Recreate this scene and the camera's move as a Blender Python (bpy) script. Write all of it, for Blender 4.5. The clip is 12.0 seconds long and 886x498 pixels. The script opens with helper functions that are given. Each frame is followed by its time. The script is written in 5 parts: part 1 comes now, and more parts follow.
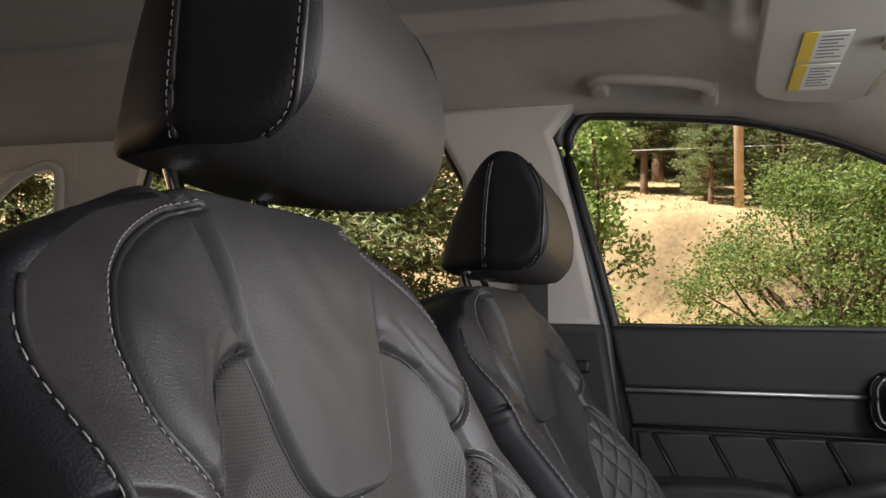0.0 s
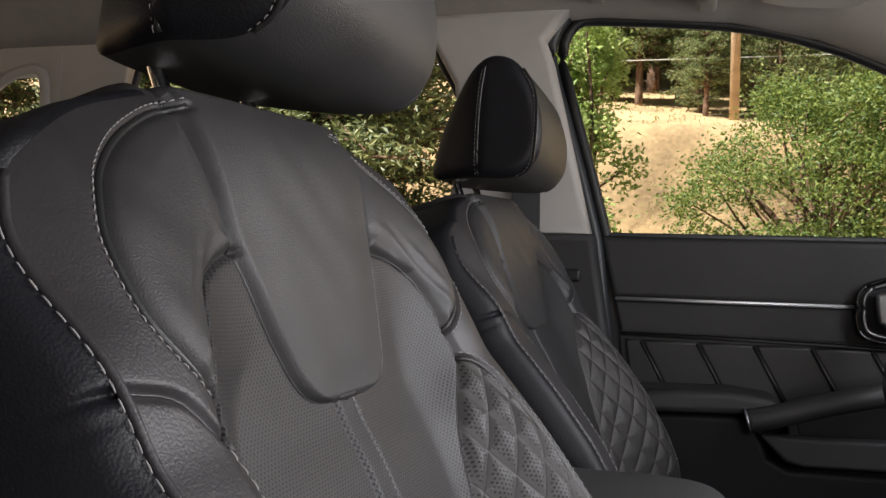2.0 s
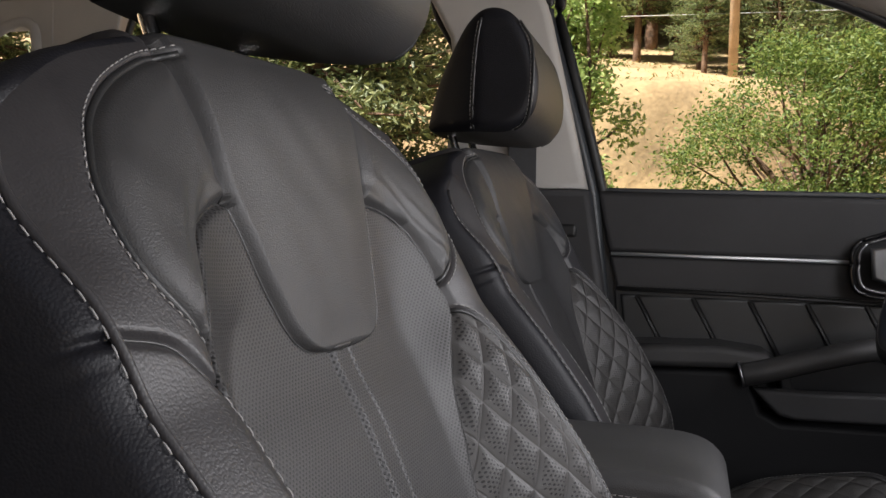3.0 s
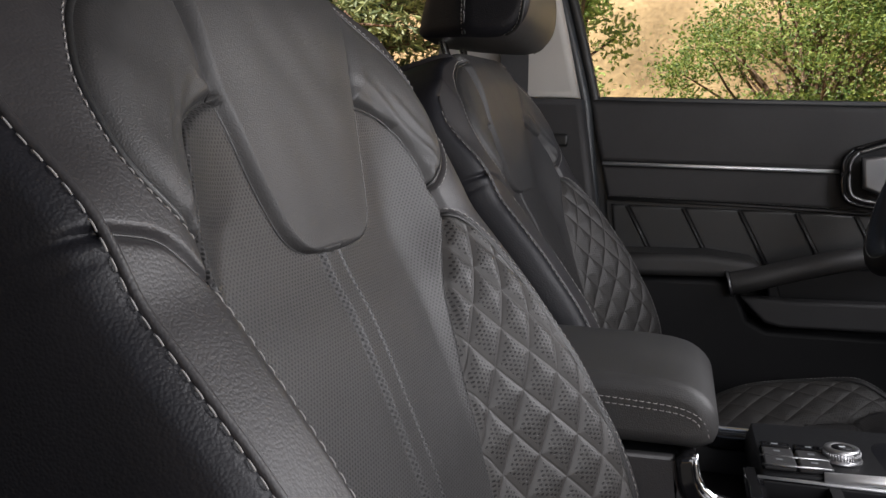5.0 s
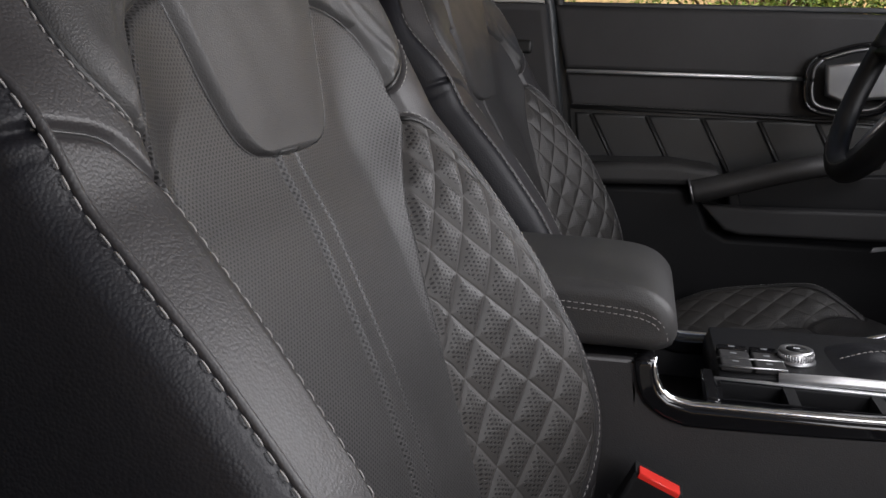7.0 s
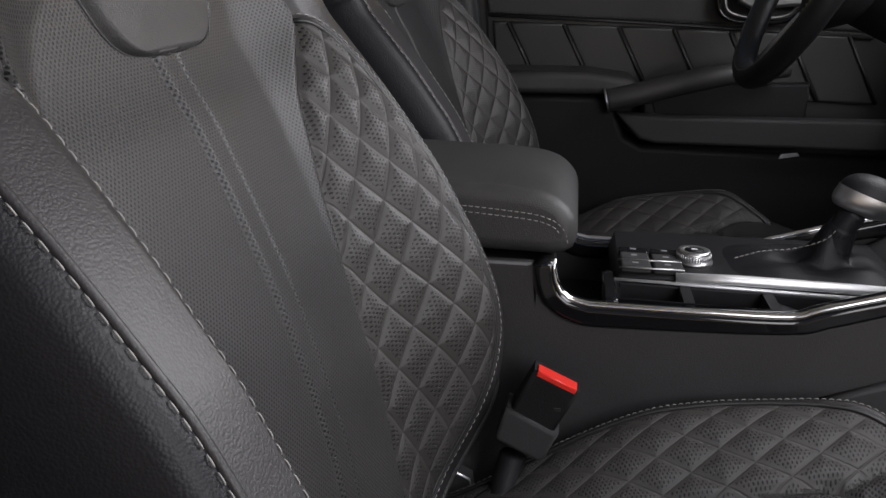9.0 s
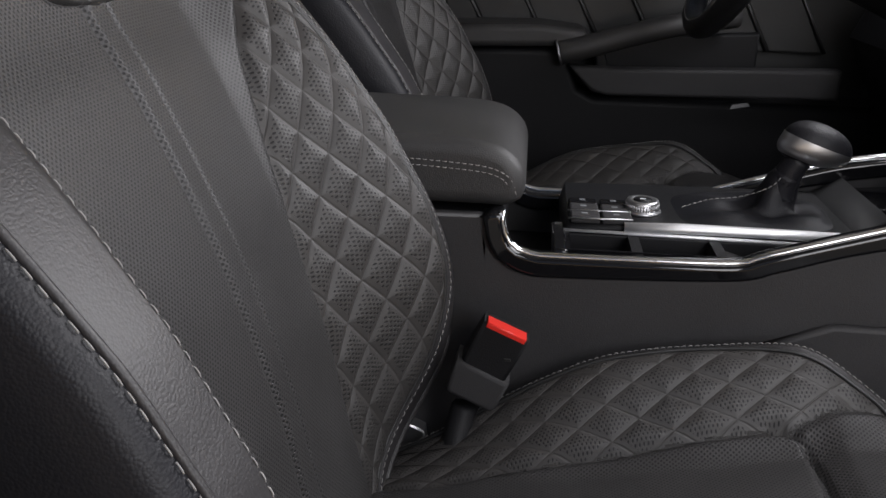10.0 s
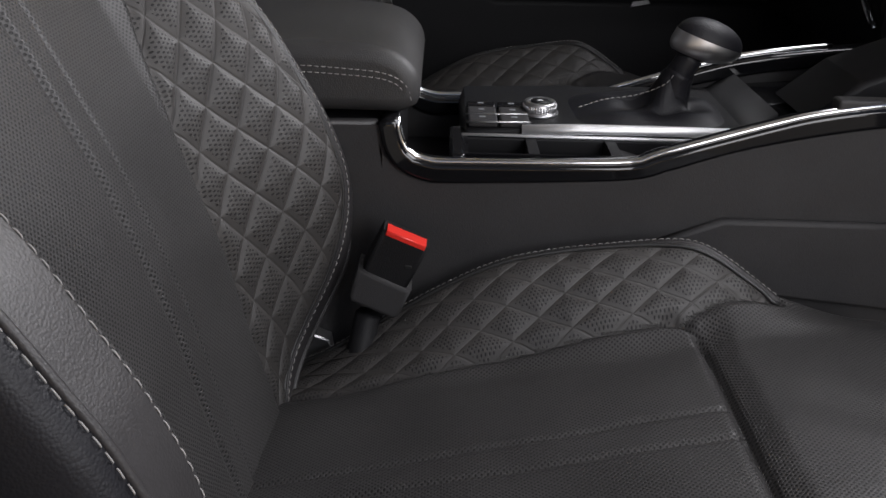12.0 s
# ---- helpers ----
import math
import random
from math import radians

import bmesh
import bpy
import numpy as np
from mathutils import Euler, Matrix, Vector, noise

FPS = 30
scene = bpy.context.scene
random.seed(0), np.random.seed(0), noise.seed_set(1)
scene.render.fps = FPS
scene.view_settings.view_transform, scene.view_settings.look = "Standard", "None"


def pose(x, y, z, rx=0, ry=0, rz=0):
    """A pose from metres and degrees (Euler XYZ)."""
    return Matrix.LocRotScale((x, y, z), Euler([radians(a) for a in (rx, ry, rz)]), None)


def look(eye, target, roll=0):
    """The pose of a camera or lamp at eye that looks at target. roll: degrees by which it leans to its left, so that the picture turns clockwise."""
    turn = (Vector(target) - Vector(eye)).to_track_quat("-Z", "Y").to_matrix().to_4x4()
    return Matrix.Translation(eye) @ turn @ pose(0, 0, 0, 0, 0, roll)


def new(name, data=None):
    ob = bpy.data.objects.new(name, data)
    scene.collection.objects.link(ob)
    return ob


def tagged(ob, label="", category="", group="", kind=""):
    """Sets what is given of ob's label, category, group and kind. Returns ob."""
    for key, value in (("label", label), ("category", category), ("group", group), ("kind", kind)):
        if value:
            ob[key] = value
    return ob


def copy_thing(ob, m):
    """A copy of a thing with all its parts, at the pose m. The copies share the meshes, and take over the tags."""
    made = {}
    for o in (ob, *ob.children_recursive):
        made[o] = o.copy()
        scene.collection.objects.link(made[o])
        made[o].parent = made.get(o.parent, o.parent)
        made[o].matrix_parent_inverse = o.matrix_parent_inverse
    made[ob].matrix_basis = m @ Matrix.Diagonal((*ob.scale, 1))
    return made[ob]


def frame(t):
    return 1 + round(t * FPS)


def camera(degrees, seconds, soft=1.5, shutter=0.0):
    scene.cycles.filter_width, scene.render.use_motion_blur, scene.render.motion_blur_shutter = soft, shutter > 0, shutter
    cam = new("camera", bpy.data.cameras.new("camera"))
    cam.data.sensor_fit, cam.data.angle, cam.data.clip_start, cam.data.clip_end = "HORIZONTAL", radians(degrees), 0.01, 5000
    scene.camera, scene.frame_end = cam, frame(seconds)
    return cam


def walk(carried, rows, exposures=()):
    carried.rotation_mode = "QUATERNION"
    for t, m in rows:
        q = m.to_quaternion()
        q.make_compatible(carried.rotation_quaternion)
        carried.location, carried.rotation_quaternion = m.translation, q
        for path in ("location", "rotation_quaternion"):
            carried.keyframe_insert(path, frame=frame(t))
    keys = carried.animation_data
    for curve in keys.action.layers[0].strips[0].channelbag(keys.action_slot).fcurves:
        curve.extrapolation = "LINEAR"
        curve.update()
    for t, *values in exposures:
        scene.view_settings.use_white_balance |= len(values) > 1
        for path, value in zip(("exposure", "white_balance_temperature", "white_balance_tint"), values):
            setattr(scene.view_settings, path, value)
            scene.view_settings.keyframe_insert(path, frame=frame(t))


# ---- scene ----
EXPO = 1.35
# camera: a slow downward tilt from the open front passenger door
PATH = [
    (0, (0.061, -0.53, 0.784), (-0.49, 1.379, 1.012), 1.4),
    (0.5, (0.06, -0.528, 0.783), (-0.487, 1.388, 0.962), 1.5),
    (1, (0.06, -0.526, 0.782), (-0.482, 1.395, 0.912), 1.6),
    (1.5, (0.059, -0.524, 0.78), (-0.478, 1.401, 0.862), 1.6),
    (2, (0.06, -0.524, 0.779), (-0.473, 1.404, 0.813), 1.7),
    (2.5, (0.059, -0.521, 0.777), (-0.467, 1.409, 0.764), 1.7),
    (3, (0.061, -0.522, 0.774), (-0.462, 1.408, 0.716), 1.7),
    (5, (0.062, -0.521, 0.765), (-0.434, 1.401, 0.521), 1.7),
    (5.5, (0.062, -0.519, 0.763), (-0.426, 1.399, 0.472), 1.7),
    (6, (0.062, -0.517, 0.761), (-0.409, 1.397, 0.424), 1.8),
    (6.5, (0.062, -0.514, 0.76), (-0.381, 1.398, 0.375), 1.8),
    (7, (0.063, -0.512, 0.757), (-0.344, 1.398, 0.328), 1.8),
    (9, (0.0938, -0.5084, 0.7476), (-0.1623, 1.3825, 0.1486), 1.93),
    (9.5, (0.1, -0.5072, 0.744), (-0.1123, 1.3761, 0.1052), 1.95),
    (10, (0.105, -0.5048, 0.7424), (-0.0607, 1.3673, 0.0589), 1.73),
    (10.5, (0.1099, -0.5036, 0.7406), (-0.0094, 1.3562, 0.0147), 1.66),
    (11, (0.1149, -0.5037, 0.738), (0.0411, 1.3423, -0.0275), 1.62),
    (11.5, (0.1188, -0.5022, 0.7392), (0.0926, 1.3235, -0.0761), 1.6),
    (12, (0.1222, -0.4999, 0.7424), (0.1441, 1.3017, -0.1258), 1.7),
    ]
cam = camera(52.0, 12.0)
walk(cam, [(t, look(e, g, r)) for t, e, g, r in PATH], [(0, EXPO, 6700, 13), (12, EXPO, 6700, 13)])

# ---- world and sun ----
SUN_AZ, SUN_EL = radians(210), radians(54)     # azimuth counted from +x towards +y
world = bpy.data.worlds.new("world")
scene.world = world
world.use_nodes = True
wn = world.node_tree.nodes
sky = wn.new("ShaderNodeTexSky")
sky.sky_type, sky.sun_disc = "NISHITA", False
sky.dust_density = 4.0
sky.sun_elevation, sky.sun_rotation = SUN_EL, radians(90) - SUN_AZ
world.node_tree.links.new(sky.outputs[0], wn["Background"].inputs[0])
wn["Background"].inputs[1].default_value = 0.026
sun = new("sun", bpy.data.lights.new("sun", "SUN"))
sun.data.energy, sun.data.angle, sun.data.color = 5.0, radians(0.5), (1, 0.96, 0.9)
sun.matrix_world = look((math.cos(SUN_AZ) * math.cos(SUN_EL) * 30, math.sin(SUN_AZ) * math.cos(SUN_EL) * 30, math.sin(SUN_EL) * 30), (0, 0, 0))


def fill_lamp(name, eye, target, width, height, watts):
    """An added area lamp standing in for sky light by an opening of the car."""
    lamp = new(name, bpy.data.lights.new(name, "AREA"))
    lamp.data.shape, lamp.data.size, lamp.data.size_y, lamp.data.energy = "RECTANGLE", width, height, watts
    lamp.data.color = (0.93, 0.955, 1.0)
    lamp.matrix_world = look(eye, target)


# fill lamps added inside the cabin to brighten seats and console
fill_lamp("door_fill", (0.6, -0.52, 0.8), (0.15, 0.3, 0.35), 0.45, 0.5, 2.0)
fill_lamp("windscreen_fill", (0.82, 0.4, 1.1), (-0.1, 0.1, 0.55), 0.85, 0.45, 5.2)


# ---- materials ----
def mat(name, color, rough=0.5, metal=0.0, var=0.15, scale=20.0, bump=0.0, bscale=300.0, kind="noise", spec=0.5, fine=0.0):
    """Principled material with a two-scale colour variation and a bump of the given height in metres."""
    m = bpy.data.materials.new(name)
    m.use_nodes = True
    n, l = m.node_tree.nodes, m.node_tree.links
    b = n["Principled BSDF"]
    b.inputs["Roughness"].default_value, b.inputs["Metallic"].default_value = rough, metal
    b.inputs["Specular IOR Level"].default_value = spec
    tc = n.new("ShaderNodeTexCoord")
    def noise_tex(sc, det=4):
        t = n.new("ShaderNodeTexNoise")
        t.inputs["Scale"].default_value, t.inputs["Detail"].default_value = sc, det
        l.new(tc.outputs["Object"], t.inputs["Vector"])
        return t
    big = noise_tex(scale)
    small = noise_tex(scale * 14, 2)
    mixn = n.new("ShaderNodeMath")
    mixn.operation = "MULTIPLY_ADD"
    l.new(small.outputs["Fac"], mixn.inputs[0])
    mixn.inputs[1].default_value = 0.4
    l.new(big.outputs["Fac"], mixn.inputs[2])
    ramp = n.new("ShaderNodeValToRGB")
    ramp.color_ramp.elements[0].position, ramp.color_ramp.elements[1].position = 0.4, 1.0
    ramp.color_ramp.elements[0].color = (*[c * (1 - var) for c in color], 1)
    ramp.color_ramp.elements[1].color = (*[min(1, c * (1 + var)) for c in color], 1)
    l.new(mixn.outputs[0], ramp.inputs[0])
    l.new(ramp.outputs[0], b.inputs["Base Color"])
    rr = n.new("ShaderNodeMath")
    rr.operation = "MULTIPLY_ADD"
    rr.inputs[1].default_value, rr.inputs[2].default_value = 0.16 * (rough > 0.12), rough - 0.08 * (rough > 0.12)
    l.new(big.outputs["Fac"], rr.inputs[0])
    l.new(rr.outputs[0], b.inputs["Roughness"])
    if bump:
        if kind == "grain":
            t = n.new("ShaderNodeTexVoronoi")
            t.inputs["Scale"].default_value = bscale
            l.new(tc.outputs["Object"], t.inputs["Vector"])
            out = t.outputs["Distance"]
        else:
            out = noise_tex(bscale, 3).outputs["Fac"]
        bp = n.new("ShaderNodeBump")
        bp.inputs["Distance"].default_value, bp.inputs["Strength"].default_value = bump, 1.0
        if kind == "grain":
            bp.invert = True
        l.new(out, bp.inputs["Height"])
        l.new(bp.outputs[0], b.inputs["Normal"])
    return m


def perforated(name, color, rough, pitch, quilt=None, hole=0.2):
    """Leather with rows of punched holes laid out in the sheet's own metres (its UV); within a quilt, only inside the diamonds."""
    m = mat(name, color, rough, var=0.2, scale=14)
    n, l = m.node_tree.nodes, m.node_tree.links
    b = n["Principled BSDF"]
    uvn = n.new("ShaderNodeUVMap")
    sep = n.new("ShaderNodeSeparateXYZ")
    l.new(uvn.outputs[0], sep.inputs[0])
    def math2(op, a, c, d=None):
        k = n.new("ShaderNodeMath")
        k.operation = op
        for i, v in enumerate((a, c, d)):
            if v is None:
                continue
            if isinstance(v, (int, float)):
                k.inputs[i].default_value = v
            else:
                l.new(v, k.inputs[i])
        return k.outputs[0]
    def dots(du, dv):
        x = math2("SUBTRACT", math2("FRACT", math2("MULTIPLY_ADD", sep.outputs[0], 1 / pitch, du), 0), 0.5)
        y = math2("SUBTRACT", math2("FRACT", math2("MULTIPLY_ADD", sep.outputs[1], 1 / (pitch * 1.25), dv), 0), 0.5)
        y = math2("MULTIPLY", y, 1.25)
        return math2("SQRT", math2("ADD", math2("MULTIPLY", x, x), math2("MULTIPLY", y, y)), 0)
    d = math2("MINIMUM", dots(0.0, 0.0), dots(0.5, 0.5))
    mr = n.new("ShaderNodeMapRange")
    mr.interpolation_type = "SMOOTHSTEP"
    l.new(d, mr.inputs["Value"])
    mr.inputs["From Min"].default_value, mr.inputs["From Max"].default_value = hole * 0.62, hole
    solid = mr.outputs[0]
    if quilt:
        a, h = quilt
        fa = math2("ADD", math2("MULTIPLY", sep.outputs[0], 1 / a), math2("MULTIPLY", sep.outputs[1], 1 / h))
        fb = math2("SUBTRACT", math2("MULTIPLY", sep.outputs[0], 1 / a), math2("MULTIPLY", sep.outputs[1], 1 / h))
        def edge(f):
            return math2("SUBTRACT", 0.5, math2("ABSOLUTE", math2("SUBTRACT", math2("FRACT", f, 0), 0.5), 0))
        near = math2("MINIMUM", edge(fa), edge(fb))
        seam = math2("LESS_THAN", near, 0.12)
        solid = math2("MAXIMUM", solid, seam)
        crease = n.new("ShaderNodeMapRange")
        crease.interpolation_type = "SMOOTHSTEP"
        l.new(near, crease.inputs["Value"])
        crease.inputs["From Max"].default_value, crease.inputs["To Max"].default_value = 0.05, 0.8
    mix = n.new("ShaderNodeMix")
    mix.data_type = "RGBA"
    l.new(solid, mix.inputs[0])
    mix.inputs[6].default_value = (0.002, 0.002, 0.002, 1)
    old = b.inputs["Base Color"].links[0].from_socket
    l.new(old, mix.inputs[7])
    l.new(mix.outputs[2], b.inputs["Base Color"])
    tc = n.new("ShaderNodeTexCoord")
    g = n.new("ShaderNodeTexNoise")
    g.inputs["Scale"].default_value = 900
    l.new(tc.outputs["Object"], g.inputs["Vector"])
    hgt = math2("MULTIPLY_ADD", g.outputs["Fac"], 0.12, solid)
    if quilt:
        hgt = math2("ADD", hgt, crease.outputs[0])
    bp = n.new("ShaderNodeBump")
    bp.inputs["Distance"].default_value = 0.0005
    l.new(hgt, bp.inputs["Height"])
    l.new(bp.outputs[0], b.inputs["Normal"])
    return m


QA, QH = 0.0535, 0.0245
LEATHER = mat("black_leather", (0.028, 0.026, 0.027), 0.46, var=0.25, scale=9, bump=0.00016, bscale=620, kind="grain")
# darker copy of the leather: seat-side shade in the colour; also boot and grip
LEATHER_SHADED = mat("shaded_black_leather", (0.009, 0.009, 0.0115), 0.48, var=0.25, scale=9, bump=0.0002, bscale=600, kind="grain", spec=0.28)
LEATHER_SMOOTH = mat("black_fine_leather", (0.036, 0.035, 0.035), 0.5, var=0.2, scale=12, bump=0.00022, bscale=900, kind="grain")
PERF = perforated("perforated_leather", (0.042, 0.040, 0.040), 0.5, 0.0037, None, 0.3)
QUILT = perforated("quilted_perforated_leather", (0.042, 0.039, 0.037), 0.5, 0.0038, (QA, QH), 0.26)
THREAD = mat("grey_thread", (0.32, 0.31, 0.30), 0.8, var=0.2, scale=200)
PIPING = mat("black_piping", (0.02, 0.02, 0.02), 0.4, bump=0.0002, bscale=500)
CHROME = mat("chrome", (0.75, 0.76, 0.78), 0.12, 1.0, var=0.04, scale=30)
STRIP = mat("bright_trim", (0.9, 0.9, 0.91), 0.55, 1.0, var=0.03, scale=30)
SATIN = mat("satin_silver", (0.5, 0.5, 0.51), 0.36, 1.0, var=0.06, scale=60)
GLOSS = mat("gloss_black", (0.006, 0.006, 0.007), 0.05, var=0.1, spec=0.5)
PLASTIC = mat("black_plastic", (0.007, 0.007, 0.008), 0.55, var=0.15, bump=0.0003, bscale=900, spec=0.3)
SOFT = mat("soft_black_trim", (0.034, 0.033, 0.034), 0.6, var=0.15, bump=0.0003, bscale=800, spec=0.35)
CARPET = mat("black_carpet", (0.008, 0.008, 0.008), 0.95, var=0.4, scale=60, bump=0.003, bscale=500)
HEADLINER = mat("grey_headliner_cloth", (0.42, 0.385, 0.35), 0.9, var=0.08, scale=30, bump=0.0006, bscale=900)
TRIM = mat("light_grey_pillar_trim", (0.47, 0.45, 0.42), 0.6, var=0.05, scale=20, bump=0.0003, bscale=900)
VISOR = mat("grey_visor_vinyl", (0.45, 0.43, 0.39), 0.6, var=0.05, bump=0.0003, bscale=900)
INSERT = mat("black_door_leather", (0.017, 0.017, 0.017), 0.45, var=0.2, scale=12, bump=0.0002, bscale=800, kind="grain")
KEYMARK = mat("dim_key_marking", (0.2, 0.21, 0.22), 0.5)
# wheel leather, its colour lowered to hold the dashboard's shade
WHEEL_SHADED = mat("shaded_wheel_leather", (0.011, 0.011, 0.012), 0.42, var=0.2, scale=14, bump=0.0002, bscale=800, kind="grain", spec=0.4)
LEVER = mat("dull_silver_lever", (0.3, 0.3, 0.305), 0.42, 1.0, var=0.06, scale=60)
RUBBER = mat("black_rubber", (0.012, 0.012, 0.012), 0.5, var=0.2)
DOORFRAME = mat("dark_door_frame", (0.03, 0.033, 0.036), 0.4, var=0.1)
BELT = mat("seat_belt_webbing", (0.05, 0.05, 0.052), 0.8, var=0.2, bump=0.0005, bscale=700)
RED = mat("red_button", (0.75, 0.03, 0.02), 0.35, var=0.08)
WHITE = mat("white_label", (0.75, 0.74, 0.7), 0.5, var=0.04)
YELLOW = mat("yellow_label", (0.72, 0.52, 0.04), 0.5, var=0.05)
INK = mat("grey_print", (0.16, 0.16, 0.16), 0.6)
ICON = mat("white_icon", (0.6, 0.62, 0.64), 0.5)
PAINT = mat("car_paint", (0.03, 0.035, 0.045), 0.2, 0.3, var=0.1)
# dark grey for the added slab that weakens bounce from the ground
UNSEEN_GROUND = mat("unseen_dark_ground", (0.055, 0.054, 0.052), 0.85, var=0.3, scale=3, bump=0.004, bscale=120)
DIRT = mat("tan_earth_bank", (0.40, 0.275, 0.145), 0.95, var=0.55, scale=0.9, bump=0.06, bscale=2.6)
BARK = mat("bark", (0.16, 0.095, 0.06), 0.9, var=0.5, scale=4, bump=0.03, bscale=14)
POLEWOOD = mat("pale_pole_wood", (0.5, 0.36, 0.24), 0.8, var=0.25, scale=3, bump=0.01, bscale=20)
SIDING = mat("pinkish_siding", (0.5, 0.32, 0.27), 0.8, var=0.15, scale=2)


def leafmat(name, a, b, trans=0.25):
    m = bpy.data.materials.new(name)
    m.use_nodes = True
    n, l = m.node_tree.nodes, m.node_tree.links
    p = n["Principled BSDF"]
    geo = n.new("ShaderNodeNewGeometry")
    ramp = n.new("ShaderNodeValToRGB")
    ramp.color_ramp.elements[0].color, ramp.color_ramp.elements[1].color = (*a, 1), (*b, 1)
    l.new(geo.outputs["Random Per Island"], ramp.inputs[0])
    l.new(ramp.outputs[0], p.inputs["Base Color"])
    p.inputs["Roughness"].default_value = 0.55
    tr = n.new("ShaderNodeBsdfTranslucent")
    l.new(ramp.outputs[0], tr.inputs[0])
    mx = n.new("ShaderNodeMixShader")
    mx.inputs[0].default_value = trans
    l.new(p.outputs[0], mx.inputs[1])
    l.new(tr.outputs[0], mx.inputs[2])
    l.new(mx.outputs[0], n["Material Output"].inputs[0])
    return m


LEAF_BUSH = leafmat("bush_leaves", (0.085, 0.155, 0.04), (0.30, 0.35, 0.09), 0.42)
LEAF_BRIGHT = leafmat("bright_leaves", (0.32, 0.46, 0.13), (0.58, 0.66, 0.28), 0.48)
NEEDLES = leafmat("pine_needles", (0.10, 0.15, 0.06), (0.33, 0.38, 0.16), 0.3)
SPRUCE = leafmat("spruce_needles", (0.08, 0.12, 0.05), (0.33, 0.36, 0.15), 0.25)
GRASS = leafmat("dry_grass_blades", (0.25, 0.22, 0.07), (0.45, 0.36, 0.16), 0.2)


# ---- mesh helpers ----
def part(name, data, material, parent=None, label="", smooth=True):
    """Link a bmesh, or (vertices, faces[, uv per vertex]), as one mesh object under a thing or a part."""
    me = bpy.data.meshes.new(name)
    shaped = isinstance(data, bmesh.types.BMesh)
    if shaped:
        data.to_mesh(me)
        data.free()
    else:
        me.from_pydata([tuple(map(float, v)) for v in data[0]], [], [tuple(map(int, f)) for f in data[1]])
        if len(data) > 2:
            uv = me.uv_layers.new(name="UVMap")
            idx = np.empty(len(me.loops), int)
            me.loops.foreach_get("vertex_index", idx)
            uv.data.foreach_set("uv", np.asarray(data[2], float)[idx].ravel())
    flags = np.full(len(me.polygons), bool(smooth))
    if shaped and smooth:            # keep the broad faces flat, their rounded rims smooth
        area = np.empty(len(me.polygons))
        me.polygons.foreach_get("area", area)
        flags = area < 0.12 * area.max()
    me.polygons.foreach_set("use_smooth", flags)
    me.materials.append(material)
    ob = new(name, me)
    if parent:
        ob.parent = parent
    if label:
        tagged(ob, label)
    return ob


def thing(name, label, category, at=(0, 0, 0), group="", kind=""):
    ob = new(name)
    ob.location = at
    ob.empty_display_size = 0.05
    return tagged(ob, label, category, group, kind)


def ss(a, b, x):
    t = np.clip((np.asarray(x, float) - a) / (b - a), 0, 1)
    return t * t * (3 - 2 * t)


def curve_pts(pts, step=0.006):
    """A Catmull-Rom line through a few points, at even steps."""
    p = np.asarray(pts, float)
    p = np.vstack([2 * p[0] - p[1], p, 2 * p[-1] - p[-2]])
    out = []
    for i in range(1, len(p) - 2):
        for t in np.linspace(0, 1, 24, endpoint=False):
            a, b, c, d = p[i - 1], p[i], p[i + 1], p[i + 2]
            out.append(0.5 * (2 * b + (c - a) * t + (2 * a - 5 * b + 4 * c - d) * t * t + (3 * b - a - 3 * c + d) * t ** 3))
    out.append(p[-2])
    out = np.array(out)
    s = np.r_[0, np.cumsum(np.linalg.norm(np.diff(out, axis=0), axis=1))]
    k = np.linspace(0, s[-1], max(3, int(s[-1] / step) + 1))
    return np.stack([np.interp(k, s, out[:, j]) for j in range(out.shape[1])], 1)


def tube(pts, r, sides=8, flat=1.0, up=(0, 0, 1)):
    """Vertices and faces of a tube along points; r may vary along it."""
    p = np.asarray(pts, float)
    r = np.broadcast_to(np.asarray(r, float), (len(p),))
    t = np.gradient(p, axis=0)
    t /= np.linalg.norm(t, axis=1)[:, None] + 1e-12
    ref = np.array(up, float)
    v, f = [], []
    for i in range(len(p)):
        a = np.cross(t[i], ref)
        if np.linalg.norm(a) < 1e-3:
            a = np.cross(t[i], (1, 0.1, 0))
        a /= np.linalg.norm(a)
        b = np.cross(a, t[i])
        for k in range(sides):
            an = 2 * math.pi * k / sides
            v.append(p[i] + r[i] * (math.cos(an) * a + flat * math.sin(an) * b))
    for i in range(len(p) - 1):
        for k in range(sides):
            k2 = (k + 1) % sides
            f.append((i * sides + k, i * sides + k2, (i + 1) * sides + k2, (i + 1) * sides + k))
    f.append(tuple(range(sides))[::-1])
    f.append(tuple(range((len(p) - 1) * sides, len(p) * sides)))
    return v, f


def merged(*datas):
    v, f = [], []
    for dv, df in datas:
        o = len(v)
        v += list(dv)
        f += [tuple(i + o for i in q) for q in df]
    return v, f


def stitches(pts, normals, length=0.0038, gap=0.0021, r=0.00042):
    """A row of single thread stitches lying along a line on a surface."""
    p = np.asarray(pts, float)
    nn = np.asarray(normals, float)
    s = np.r_[0, np.cumsum(np.linalg.norm(np.diff(p, axis=0), axis=1))]
    at = lambda k, arr: np.array([np.interp(k, s, arr[:, j]) for j in range(3)])
    out, k = [], 0.0
    while k + length < s[-1]:
        n1 = at(k + length / 2, nn)
        a, m, b = at(k, p), at(k + length / 2, p) + n1 * r * 0.9, at(k + length, p)
        out.append(tube([a - n1 * r, (a + m) / 2 + n1 * r * 0.4, m, (b + m) / 2 + n1 * r * 0.4, b - n1 * r], r, 5, up=n1))
        k += length + gap
    return merged(*out)


